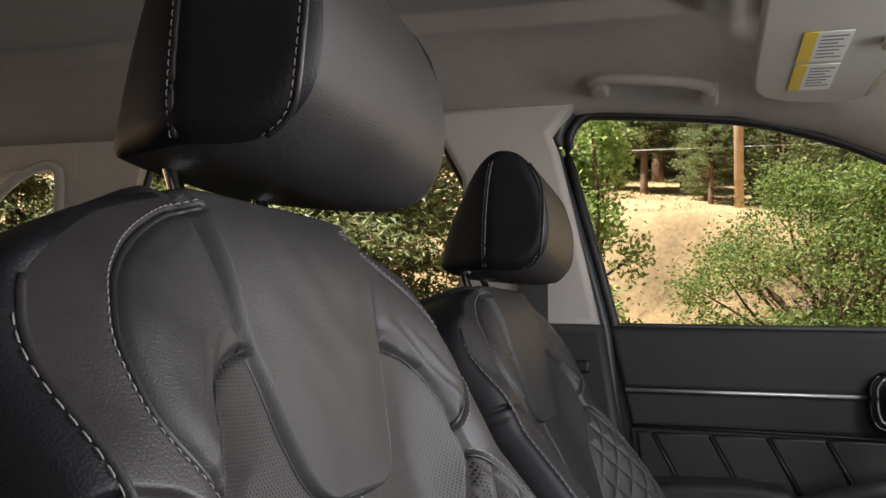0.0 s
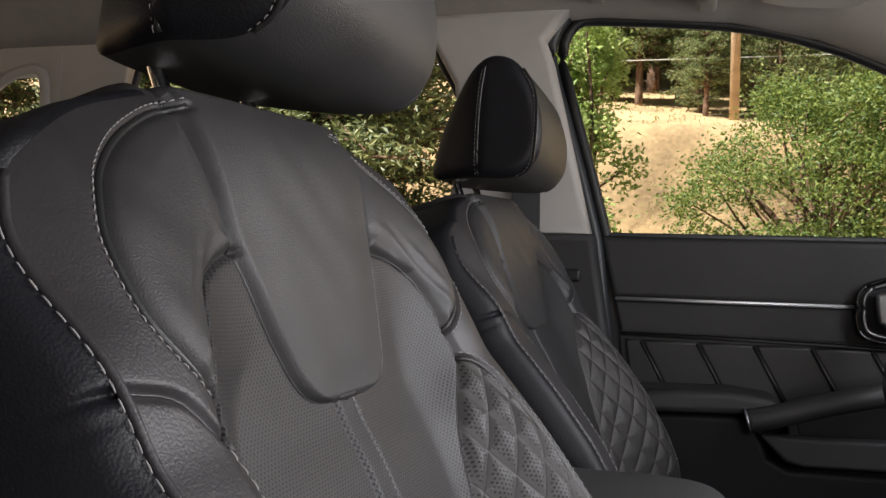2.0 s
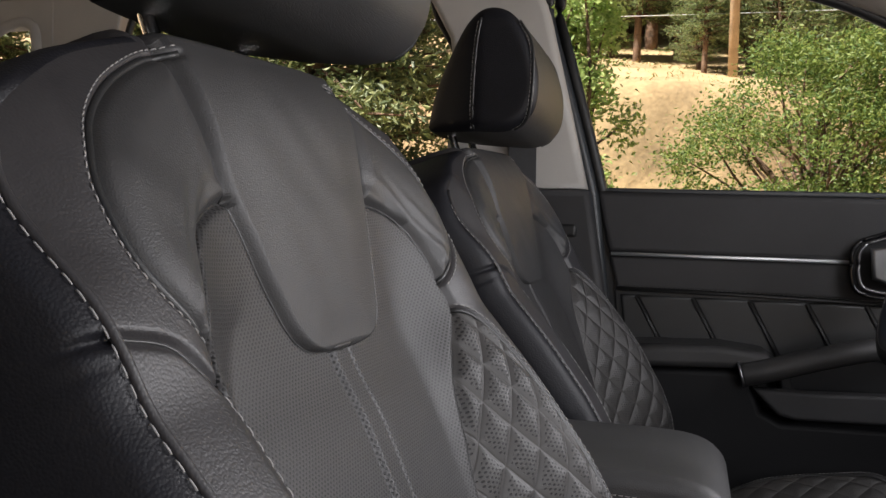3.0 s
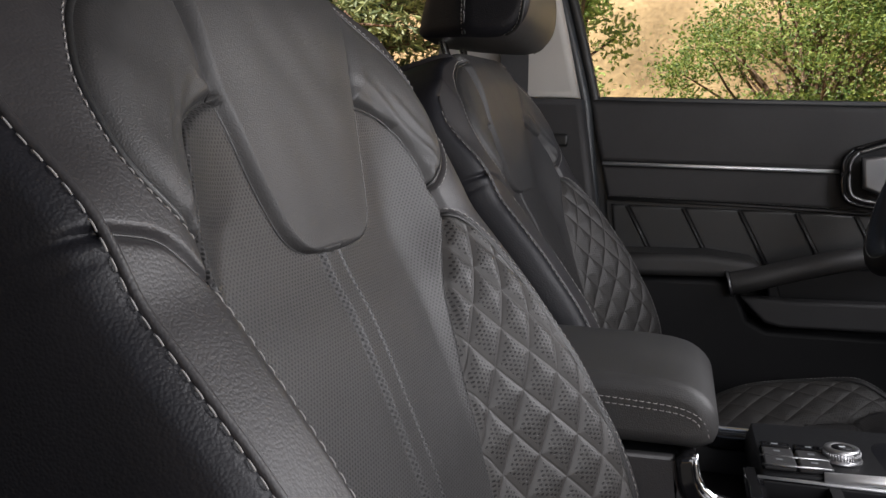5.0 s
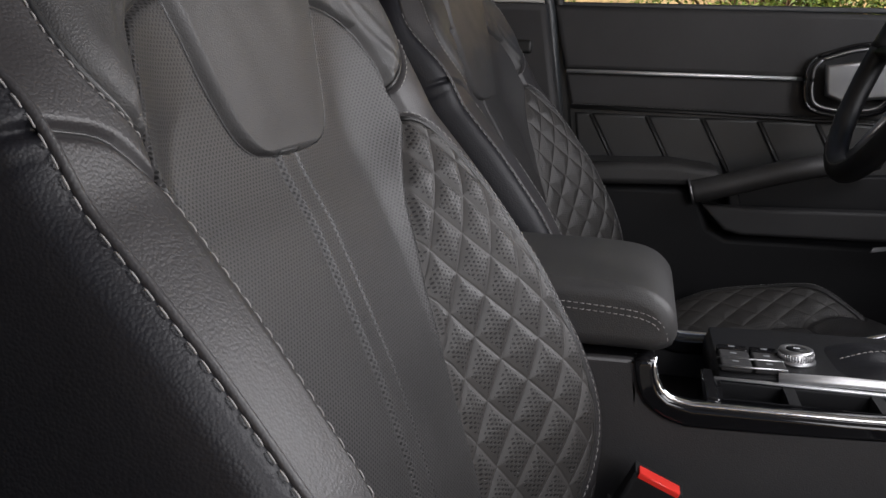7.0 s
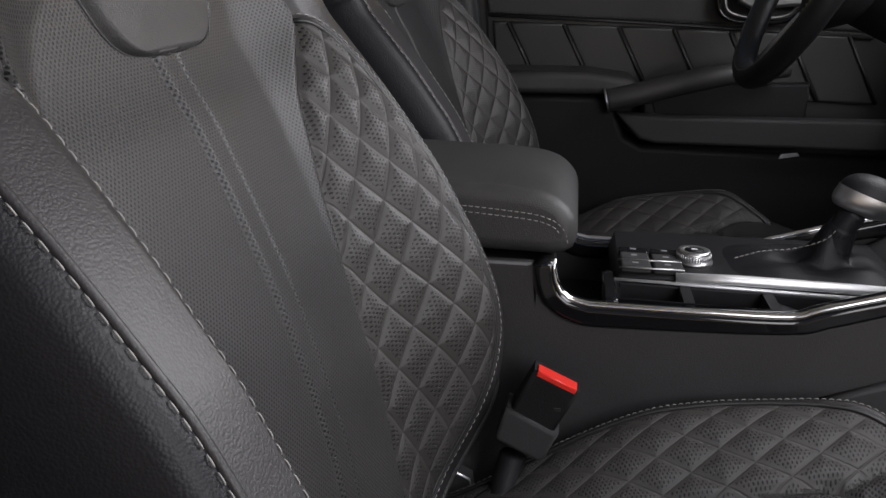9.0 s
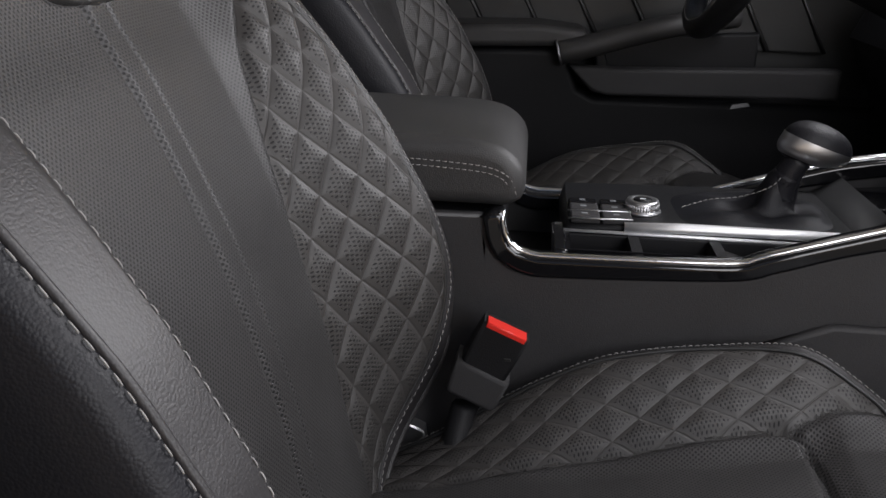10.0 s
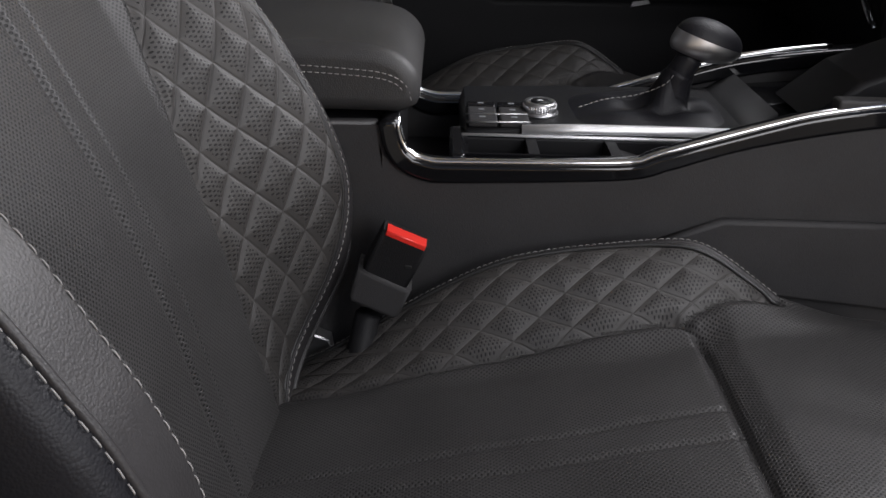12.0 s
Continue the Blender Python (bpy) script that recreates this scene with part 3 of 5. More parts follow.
def build_headrest(seat):
    prof = curve_pts([(-0.309, 0.91), (-0.296, 0.96), (-0.27, 1.012), (-0.242, 1.052), (-0.212, 1.069), (-0.178, 1.058), (-0.152, 1.015), (-0.141, 0.97), (-0.147, 0.925), (-0.178, 0.9), (-0.235, 0.899), (-0.284, 0.901), (-0.303, 0.903), (-0.309, 0.91)], 0.004)[:-1]
    c = np.array((-0.205, 0.975))
    ts = np.r_[np.linspace(-1, 1, 61)]
    caps = np.linspace(0, 1, 16)[1:]
    rows = []
    def ring(y, k, sag=0.0):
        p = c + (prof - c) * k
        f = 1 - 0.42 * ss(0.215, 0.33, -p[:, 0])
        return np.stack([p[:, 0], UC + y * f, p[:, 1]], 1)
    for k in caps[::-1]:
        rows.append(ring(-(0.124 + 0.012 * math.sin(min(1, k * 3) * math.pi / 2)), 0.985 - 0.985 * k ** 1.4))
    for t in ts:
        rows.append(ring(0.124 * t, 1 - 0.015 * t ** 4 + 0.006 * (1 - t * t)))
    for k in caps:
        rows.append(ring(0.124 + 0.012 * math.sin(min(1, k * 3) * math.pi / 2), 0.985 - 0.985 * k ** 1.4))
    P = np.array(rows)
    P = np.concatenate([P, P[:, :1]], 1)
    n = len(rows)
    reg = np.full((n - 1, P.shape[1] - 1), 0)
    cut = len(caps)
    reg[:cut] = 1
    reg[-cut:] = 2
    head = part("headrest", rbox(-0.27, -0.19, UC - 0.08, UC + 0.08, 0.92, 1.03, 0.02), PLASTIC, seat, "padded black leather headrest")
    looks = {0: ("cover", LEATHER_SMOOTH, ""), 1: ("side_cover", LEATHER_SHADED, "black leather side cover with shade put into its colour"), 2: ("side_cover", LEATHER_SHADED, "black leather side cover with shade put into its colour")}
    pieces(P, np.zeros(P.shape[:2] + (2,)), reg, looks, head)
    for side in (-1, 1):
        flat = P[: n // 2] if side < 0 else P[n // 2:]
        pts = flat.reshape(-1, 3)
        for line in ([(-0.232, 0.903), (-0.233, 0.93), (-0.232, 0.98), (-0.229, 1.02), (-0.224, 1.052)], [(-0.176, 0.902), (-0.163, 0.91), (-0.155, 0.925), (-0.151, 0.96), (-0.152, 1.0), (-0.158, 1.025), (-0.172, 1.048)]):
            l2 = curve_pts(line, 0.004)
            near = [pts[np.argmin((pts[:, 0] - x) ** 2 + (pts[:, 2] - z) ** 2)][1] for x, z in l2]
            near = np.convolve(np.pad(near, 4, "edge"), np.ones(9) / 9, "valid")
            q = np.stack([l2[:, 0], near + side * 0.0012, l2[:, 1]], 1)
            nn = np.tile((0.0, side, 0.0), (len(q), 1))
            part("piping", tube(q + (0.0035 if side < 0 else 0.0, 0, 0), 0.0018), PIPING, head)
            part("stitching", stitches(q, nn), THREAD, head, "light grey stitching")


CR = curve_pts([(-0.05, 0.18), (0.05, 0.184), (0.12, 0.185), (0.17, 0.186), (0.25, 0.187), (0.31, 0.181), (0.36, 0.17), (0.4, 0.157), (0.425, 0.147)])
CQF = curve_pts([(0.337, 0.133), (0.36, 0.14), (0.395, 0.146), (0.425, 0.147)])
CIN = [(-0.1, 0.126), (0.045, 0.122), (0.094, 0.125), (0.192, 0.128), (0.241, 0.131), (0.289, 0.133), (0.325, 0.1345), (0.34, 0.133)]
CFRONT = curve_pts([(0.325, 0.1345), (0.338, 0.132), (0.348, 0.122), (0.353, 0.1), (0.355, 0.05), (0.354, 0.0)])


def cushion_height(x, y, detail=True):
    a = np.abs(y)
    z = 0.268 + 0.2 * x + 0.076 * ss(-0.03, 0.2, x) * (1 - ss(0.34, 0.5, x)) * ss(0.105, 0.19, a)
    z = z - 0.9 * np.clip(x - 0.36, 0, 1) ** 2 - 0.03 * ss(0.0, 0.034, a - np.interp(x, CR[:, 0], CR[:, 1]))
    if not detail:
        return z
    ins = np.interp(x, *zip(*CIN))
    z += 0.006 * ss(0.354, 0.38, x) * (1 - ss(0.12, 0.15, a))
    z += 0.004 * ss(0, 0.012, np.minimum(ins - a, 0.354 - x))
    z -= 0.006 * np.exp(-(far_from(x, a, CFRONT) / 0.0035) ** 2)
    z -= np.where(x < 0.335, 0.006 * np.exp(-((a - ins) / 0.0035) ** 2), 0)
    z -= 0.005 * np.exp(-(far_from(x, a, CQF) / 0.004) ** 2)
    rim = np.interp(x, CR[:, 0], CR[:, 1])
    quilted = (a > ins) & (a < rim) & (x < np.interp(a, CQF[:, 1], CQF[:, 0]))
    z += np.where(quilted, quilting(a, x, QUILT_SEAT, 0.0032) * ss(0, 0.007, np.minimum(a - ins, rim - a)), 0)
    z -= 0.003 * np.exp(-((a - rim) / 0.003) ** 2) * (x < 0.425)
    for k, slope in ((0.023, 0.05), (-0.011, 0.03)):
        z -= np.where(x < 0.353, 0.0026 * np.exp(-((y - k - slope * (x - 0.35)) / 0.0026) ** 2), 0)
    z += 0.0012 * np.sin(x * 43 + 2 * np.sin(y * 27)) * np.sin(y * 37)
    return z


def build_cushion(seat):
    xs = np.r_[np.linspace(-0.09, 0.46, 330), 0.46 + 0.05 * np.linspace(0, 1, 20)[1:]]
    wrap = np.linspace(0, 1, 12)[1:]
    B = np.r_[-1 - wrap[::-1], np.linspace(-1, 1, 261), 1 + wrap]
    b, x = np.meshgrid(B, xs)
    half = np.interp(x, [-0.09, 0.1, 0.35, 0.45, 0.51], [0.21, 0.232, 0.228, 0.215, 0.19])
    y = np.clip(b, -1, 1) * half
    out = np.clip(np.abs(b) - 1, 0, 1)
    z = cushion_height(x, y) - 0.012 * (1 - np.cos(np.minimum(out * 2.5, 1) * math.pi / 2)) - 0.13 * ss(0.2, 1, out)
    y2 = y + np.sign(b) * 0.014 * np.sin(np.minimum(out * 2.5, 1) * math.pi / 2)
    P = np.stack([x, UC + y2, z], -1)
    roll = []
    for k in np.linspace(0, 1, 14)[1:]:
        ang = min(1, 1.6 * k) * math.pi / 2
        row = P[-1] + np.array((0.035 * math.sin(ang), 0, 0)) - np.array((0, 0, 1.0)) * (0.035 * (1 - math.cos(ang)) + 0.14 * max(0, k - 0.4))
        roll.append(row)
    P = np.concatenate([P, np.array(roll)])
    ins = np.interp(x, *zip(*CIN))
    quilted = (np.abs(y) > ins) & (x < np.interp(np.abs(y), CQF[:, 1], CQF[:, 0]))
    qx, qy = quilt_uv(np.abs(y), x, QUILT_SEAT)
    uvs = np.stack([np.where(quilted, qx, y), np.where(quilted, qy, x)], -1)
    uvs = np.concatenate([uvs, np.repeat(uvs[-1:], len(roll), 0) + np.stack([np.zeros((len(roll), len(B))), np.repeat(np.linspace(0.01, 0.13, len(roll))[:, None], len(B), 1)], -1)])
    fc = lambda q: (q[:-1, :-1] + q[1:, 1:]) / 2
    yc, xc, oc = fc(y), fc(x), fc(np.abs(b))
    ac, left = np.abs(yc), fc(y) > 0
    reg = np.where(left, 5, 4)
    reg[xc > np.interp(ac, CQF[:, 1], CQF[:, 0])] = 1
    rim = np.interp(xc, CR[:, 0], CR[:, 1])
    q = (ac < rim) & (xc < np.interp(ac, CQF[:, 1], CQF[:, 0]))
    reg[q & ~left], reg[q & left] = 2, 3
    ci = np.interp(xc, *zip(*CIN))
    fr = np.interp(ac, CFRONT[::-1, 1], CFRONT[::-1, 0])
    reg[(ac < ci) & (xc < fr)] = 0
    reg[(ac < ci) & (xc >= fr)] = 1
    reg[(oc > 1) & ~left], reg[(oc > 1) & left] = 4, 5
    reg = np.concatenate([reg, np.full((len(roll), reg.shape[1]), 1)])
    cush = part("cushion", rbox(-0.02, 0.44, UC - 0.2, UC + 0.2, 0.17, 0.24, 0.03), PLASTIC, seat, "wide black leather seat cushion")
    looks = {0: ("insert", PERF, "perforated black leather centre panel"), 1: ("thigh_pad", PERF, "perforated front pad"),
             2: ("quilted_panel", QUILT, "diamond-quilted perforated leather"), 3: ("quilted_panel", QUILT, "diamond-quilted perforated leather"), 4: ("side_bolster", LEATHER, ""), 5: ("side_bolster", LEATHER, "")}
    pieces(P, uvs, reg, looks, cush, True)
    for side in (-1, 1):
        def lay(line, off):
            yy = side * line[:, 1]
            return np.stack([line[:, 0], UC + yy, cushion_height(line[:, 0], yy) + off], 1)
        l2 = CR[CR[:, 0] > -0.03]
        part("piping", tube(lay(l2, 0.0012), 0.0022), PIPING, cush)
        q = lay(shifted(l2, -0.006), 0.0008)
        part("stitching", stitches(q, np.tile((0, 0, 1.0), (len(q), 1))), THREAD, cush, "light grey stitching")
    part("hinge_cover", prism([(-0.04, 0.25), (-0.025, 0.296), (0.008, 0.292), (0.026, 0.284), (0.03, 0.25)], "y", UC + 0.198, UC + 0.216, 0.002), SATIN, seat, "bare metal hinge bracket")
    for side in (-1, 1):
        part("seat_rail", rbox(-0.15, 0.48, UC + side * 0.17 - 0.02, UC + side * 0.17 + 0.02, 0.0, 0.05, 0.004), PLASTIC, seat)
        part("base_shield", rbox(-0.12, 0.44, UC + side * 0.2 - 0.012, UC + side * 0.2 + 0.012, 0.05, 0.2, 0.01), PLASTIC, seat)


passenger_seat = thing("front_seat", "black leather car seat with quilted bolsters and grey stitching", "car seat", group="front seats")
build_backrest(passenger_seat)
build_headrest(passenger_seat)
build_cushion(passenger_seat)
driver_seat = copy_thing(passenger_seat, pose(0, SPAN, 0))


# ---- cabin shell ----
DY = 1.19        # inner face of the far side
floor = part("floor", rbox(-1.9, 0.95, -0.42, 1.23, -0.06, 0.0, 0.01), CARPET)
tagged(floor, "black carpeted cabin floor", "floor", kind="structure")


def headliner():
    xs, ys = np.linspace(-1.9, 0.62, 190), np.linspace(-0.46, 1.235, 150)
    x, y = np.meshgrid(xs, ys, indexing="ij")
    c = np.abs(y - 0.385)
    inner = 1.338 - 0.085 * ss(0.06, 0.3, x) - 0.06 * ss(0.3, 0.62, x) - 0.03 * np.clip(-x - 0.6, 0, 2) ** 2
    edge = np.interp(x, [-1.9, -0.19, -0.12, 0.118, 0.263, 0.371, 0.52, 0.62], [1.235, 1.246, 1.249, 1.229, 1.192, 1.146, 1.063, 1.0])
    z = inner + (edge - inner) * ss(0.54, 0.80, c)
    z += 0.028 * ss(0.0, 0.015, 0.545 - c) * ss(0, 0.02, x + 1.45) * ss(0, 0.02, 0.055 - x)
    # pocket that takes the folded visor
    z += 0.03 * ss(0, 0.02, x - 0.115) * ss(0, 0.03, y - 0.42) * ss(0, 0.03, 0.99 - y)
    P = np.stack([x, y, z], -1)
    v, f = sheet(P)
    v2 = np.concatenate([v, v + (0, 0, 0.05)])
    n = len(v)
    return v2, np.concatenate([f[:, ::-1], f + n])


ceiling = part("ceiling", headliner(), HEADLINER)
tagged(ceiling, "warm grey cloth headliner with a recessed roof blind", "headliner", kind="structure")
roof = part("roof", rbox(-1.95, 0.66, -0.5, 1.28, 1.455, 1.48, 0.01), PAINT)
tagged(roof, "dark painted car roof panel above the headliner", "roof", kind="structure")

# side outline above the sill: front window, pillars, rear windows
TOPF = curve_pts([(-0.191, 1.164), (-0.186, 1.21), (-0.163, 1.242), (-0.12, 1.247), (0.118, 1.226), (0.263, 1.189), (0.371, 1.143), (0.52, 1.06), (0.7, 0.93), (0.8, 0.85)], 0.02)


def side_wall(y0, y1, near, name):
    w = thing(name, "dark lower body side with light grey upper trim", "car side", kind="structure")
    if not near:
        part("lower_side", prism([(-1.95, 0.0), (-0.13, 0.0), (-0.13, 0.84), (-1.95, 0.87)], "y", y0, y1, 0.004), SOFT, w)
    else:
        part("lower_side", prism([(-1.95, 0.0), (-0.42, 0.0), (-0.36, 0.84), (-1.95, 0.87)], "y", y0, y1, 0.004), SOFT, w)
        part("sill", rbox(-0.42, 0.95, y0 - 0.06, y1, -0.1, 0.07, 0.02), PLASTIC, w)
    top = [tuple(p) for p in TOPF if p[0] > -0.16]
    part("roof_rail", prism([(-0.19, 1.242)] + top + [(0.9, 0.85), (0.62, 1.32), (0.2, 1.44), (-1.9, 1.44), (-1.9, 1.235), (-0.5, 1.245)], "y", y0, y1, 0.003), TRIM, w)
    part("rear_pillar", prism([(-1.33, 0.86), (-1.17, 0.86), (-1.13, 1.25), (-1.35, 1.25)], "y", y0 - 0.01, y1, 0.004), TRIM, w)
    part("rear_corner", prism([(-1.95, 0.86), (-1.66, 0.86), (-1.5, 1.25), (-1.95, 1.25)], "y", y0 - 0.01, y1, 0.004), TRIM, w)
    part("quarter_header", prism([(-1.94, 1.14), (-1.6, 1.16), (-1.47, 1.18), (-1.38, 1.182), (-1.345, 1.16), (-1.335, 1.10), (-1.30, 1.10), (-1.30, 1.26), (-1.94, 1.26)], "y", y0 - 0.012, y1 - 0.002, 0.004), TRIM, w)
    return w


wall_far = side_wall(DY + 0.005, DY + 0.05, False, "wall_far")
wall_near = side_wall(-0.47, -0.425, True, "wall_near")

pillar = thing("pillar_far", "light grey centre pillar trim over a dark lower cover", "pillar", kind="structure")
part("upper_cover", prism([(-0.40, 0.842), (-0.122, 0.842), (-0.155, 0.98), (-0.2, 1.16), (-0.215, 1.2), (-0.17, 1.255), (-0.44, 1.255), (-0.43, 1.2), (-0.385, 1.12), (-0.37, 1.0)], "y", 1.125, 1.195, 0.012, 3), TRIM, pillar)
part("lower_cover", prism([(-0.42, 0.1), (-0.03, 0.1), (-0.06, 0.5), (-0.115, 0.84), (-0.41, 0.84)], "y", 1.115, 1.195, 0.012, 3), SOFT, pillar)
part("recess", rbox(-0.21, -0.135, 1.108, 1.12, 0.755, 0.778, 0.006), RUBBER, pillar)
part("anchor_cover", lathe([(0.016, 0), (0.02, 0.004), (0.018, 0.008), (0.004, 0.009)], (-0.19, 1.125, 0.975), 20, (0, -1, 0)), TRIM, pillar)
pillar_near = part("pillar_near", prism([(-0.44, 0.0), (-0.07, 0.0), (-0.10, 0.5), (-0.14, 0.84), (-0.2, 1.16), (-0.19, 1.26), (-0.46, 1.26)], "y", -0.475, -0.405, 0.01), TRIM)
tagged(pillar_near, "light grey centre pillar beside the open front door", "pillar", kind="structure")
belt = thing("seat_belt", "dark grey seat belt hanging on the centre pillar", "seat belt")
part("webbing", prism([(-0.262, 0.62), (-0.207, 0.62), (-0.213, 0.985), (-0.262, 0.985)], "y", 1.108, 1.1105), BELT, belt)
part("guide", rbox(-0.27, -0.206, 1.10, 1.13, 0.975, 1.0, 0.008), PLASTIC, belt)
quarter = part("wall_rear", rbox(-1.98, -1.93, -0.45, 1.23, 0.0, 0.9, 0.01), SOFT)
tagged(quarter, "dark tailgate trim below the rear window", "tailgate", kind="structure")

# rear window seals
def ring_tube(name, pts, r, y, material, parent):
    p = curve_pts(pts, 0.012)
    return part(name, tube(np.stack([p[:, 0], np.full(len(p), y), p[:, 1]], 1), r), material, parent)


ring_tube("seal", [(-1.15, 0.87), (-1.13, 1.1), (-1.09, 1.22), (-1.0, 1.243), (-0.6, 1.248), (-0.46, 1.235), (-0.425, 1.17), (-0.385, 1.09), (-0.375, 0.95), (-0.38, 0.85)], 0.008, DY + 0.004, RUBBER, wall_far)
ring_tube("seal", [(-1.64, 0.88), (-1.56, 1.05), (-1.5, 1.13), (-1.42, 1.18), (-1.36, 1.185), (-1.34, 1.13), (-1.34, 0.9)], 0.012, DY - 0.008, TRIM, wall_far)

# ---- far front door ----
door = thing("door_1", "black front door with quilted insert and chrome strip, closed", "door", kind="structure")
WINX = [tuple(p) for p in TOPF]
part("window_frame", tube(np.array([(x, DY + 0.002, z) for x, z in [(-0.098, 0.80)] + [(-0.1, 0.845), (-0.128, 0.95), (-0.16, 1.06)] + WINX]), 0.011, 8), RUBBER, door)
fr = np.array([(-0.085, DY - 0.012, 0.60), (-0.11, DY - 0.012, 0.80), (-0.118, DY - 0.012, 0.845), (-0.146, DY - 0.012, 0.95), (-0.178, DY - 0.012, 1.06), (-0.207, DY - 0.012, 1.164), (-0.203, DY - 0.012, 1.215), (-0.18, DY - 0.012, 1.25)])
part("frame_trim", tube(curve_pts(fr, 0.01), 0.015, 8, 0.7), DOORFRAME, door)
part("upper_panel", prism([(-0.107, 0.842), (0.9, 0.832), (0.9, 0.727), (-0.082, 0.728)], "y", 1.176, 1.235, 0.010, 4), SOFT, door)
part("beltline_seal", rbox(-0.105, 0.9, 1.19, 1.205, 0.838, 0.848, 0.003), DOORFRAME, door)
p = np.array([(-0.078, 1.176, 0.7265), (0.1, 1.176, 0.7262), (0.328, 1.176, 0.7262)])
part("chrome_strip", tube(p, 0.0045, 10, 0.8), STRIP, door, "thin polished chrome strip")
part("middle_panel", prism([(-0.080, 0.724), (0.9, 0.724), (0.9, 0.656), (-0.066, 0.664)], "y", 1.181, 1.235, 0.006, 3), SOFT, door)
p = np.array([(-0.066, 1.182, 0.662), (0.15, 1.182, 0.660), (0.43, 1.182, 0.654), (0.6, 1.182, 0.65)])
part("piping", tube(p, 0.003, 8), PIPING, door)
q = curve_pts(p + np.array((0, -0.0025, 0.0055)), 0.004)
part("stitching", stitches(q, np.tile((0, -1.0, 0), (len(q), 1)), 0.005, 0.003), INK, door, "dark grey stitching")
# slanted padded panels of the insert
xs = [-0.13, -0.03, 0.07, 0.167, 0.263, 0.36, 0.46, 0.56]
for x0, x1 in zip(xs[:-1], xs[1:]):
    g = 0.0016
    a = max(x0, -0.06)
    part("insert_panel", prism([(a + g, 0.652), (x1 - g, 0.652), (x1 + 0.062 - g, 0.535), (max(x0 + 0.062, -0.045) + g, 0.535)], "y", 1.180, 1.22, 0.005, 4), INSERT, door, "padded leather panel")
    part("rib", tube([(x1 - 0.0005, 1.1795, 0.65), (x1 + 0.0615, 1.1795, 0.537)], 0.0032, 8), INSERT, door)
part("door_shell", prism([(-0.125, 0.835), (0.9, 0.83), (0.9, 0.03), (-0.03, 0.03), (-0.06, 0.5)], "y", 1.205, 1.24), DOORFRAME, door)
part("insert_backing", prism([(-0.068, 0.66), (0.7, 0.66), (0.7, 0.4), (-0.04, 0.4)], "y", 1.188, 1.235), RUBBER, door)
part("armrest", prism([(-0.035, 0.575), (0.12, 0.580), (0.19, 0.572), (0.205, 0.560), (0.197, 0.545), (-0.03, 0.535)], "y", 1.075, 1.19, 0.012, 4), LEATHER_SMOOTH, door, "padded leather armrest")
part("lower_panel", prism([(-0.055, 0.532), (0.165, 0.538), (0.19, 0.47), (0.22, 0.455), (0.9, 0.462), (0.9, 0.03), (0.0, 0.03)], "y", 1.10, 1.235, 0.012, 3), PLASTIC, door)
grip = curve_pts([(0.152, 1.075, 0.533), (0.2, 1.072, 0.546), (0.27, 1.075, 0.567), (0.345, 1.085, 0.585), (0.45, 1.12, 0.60)], 0.01)
part("pull_handle", tube(grip, np.linspace(0.021, 0.019, len(grip)), 14, 0.95), LEATHER_SMOOTH, door, "leather-wrapped pull handle")
part("handle_cap", lathe([(0.0225, 0), (0.0225, 0.003), (0.0215, 0.004)], (0.151, 1.075, 0.5327), 20, (0.96, 0, 0.26)), SATIN, door)
part("pocket_lip", prism([(0.172, 0.514), (0.26, 0.512), (0.62, 0.524), (0.62, 0.474), (0.24, 0.466), (0.212, 0.472)], "y", 1.062, 1.10, 0.006, 3), SOFT, door, "dark grey map pocket edge")
# dark panel standing in for the shade behind the map pocket edge
part("pocket_shadow_panel", prism([(0.2, 0.55), (0.5, 0.57), (0.5, 0.47), (0.23, 0.47)], "y", 1.15, 1.19, 0.004), PLASTIC, door)
part("grip_stay", prism([(0.215, 0.535), (0.232, 0.537), (0.25, 0.475), (0.225, 0.475)], "y", 1.10, 1.16, 0.004), PLASTIC, door)
# inner handle in its bezel
bez = curve_pts([(0.345, 0.765), (0.41, 0.785), (0.47, 0.785), (0.485, 0.74), (0.46, 0.68), (0.40, 0.668), (0.345, 0.675), (0.331, 0.70), (0.331, 0.745), (0.345, 0.765)], 0.008)
part("handle_bowl", prism([tuple(q) for q in bez[:-1]], "y", 1.160, 1.19, 0.004), PLASTIC, door)
part("handle_bezel", tube(np.stack([bez[:, 0], np.full(len(bez), 1.160), bez[:, 1]], 1), 0.004, 8), GLOSS, door, "gloss black handle surround")
part("handle_ring", tube(np.stack([0.405 + (bez[:, 0] - 0.405) * 0.86, np.full(len(bez), 1.157), 0.728 + (bez[:, 1] - 0.728) * 0.86], 1), 0.003, 8), LEVER, door)
part("handle_lever", prism([(0.356, 0.752), (0.47, 0.765), (0.47, 0.70), (0.385, 0.69), (0.36, 0.70)], "y", 1.135, 1.152, 0.006, 3), LEVER, door, "satin silver door lever")
part("lower_badge", prism([(0.452, 0.446), (0.487, 0.453), (0.482, 0.459), (0.456, 0.455)], "y", 1.094, 1.099, 0.001), SATIN, door, "small bright reflector")
glass = mat("window_glass", (0.9, 0.93, 0.92), 0.02)
gb = glass.node_tree.nodes["Principled BSDF"]
for lk in list(gb.inputs["Base Color"].links):
    glass.node_tree.links.remove(lk)
gb.inputs["Base Color"].default_value = (0.9, 0.94, 0.92, 1)
gb.inputs["Transmission Weight"].default_value, gb.inputs["IOR"].default_value = 1.0, 1.05
pane = part("pane", prism([(-0.2, 0.83)] + [(x, z) for x, z in WINX] + [(0.8, 0.83)], "y", 1.214, 1.217), glass, door, "", False)
pane.visible_shadow = False
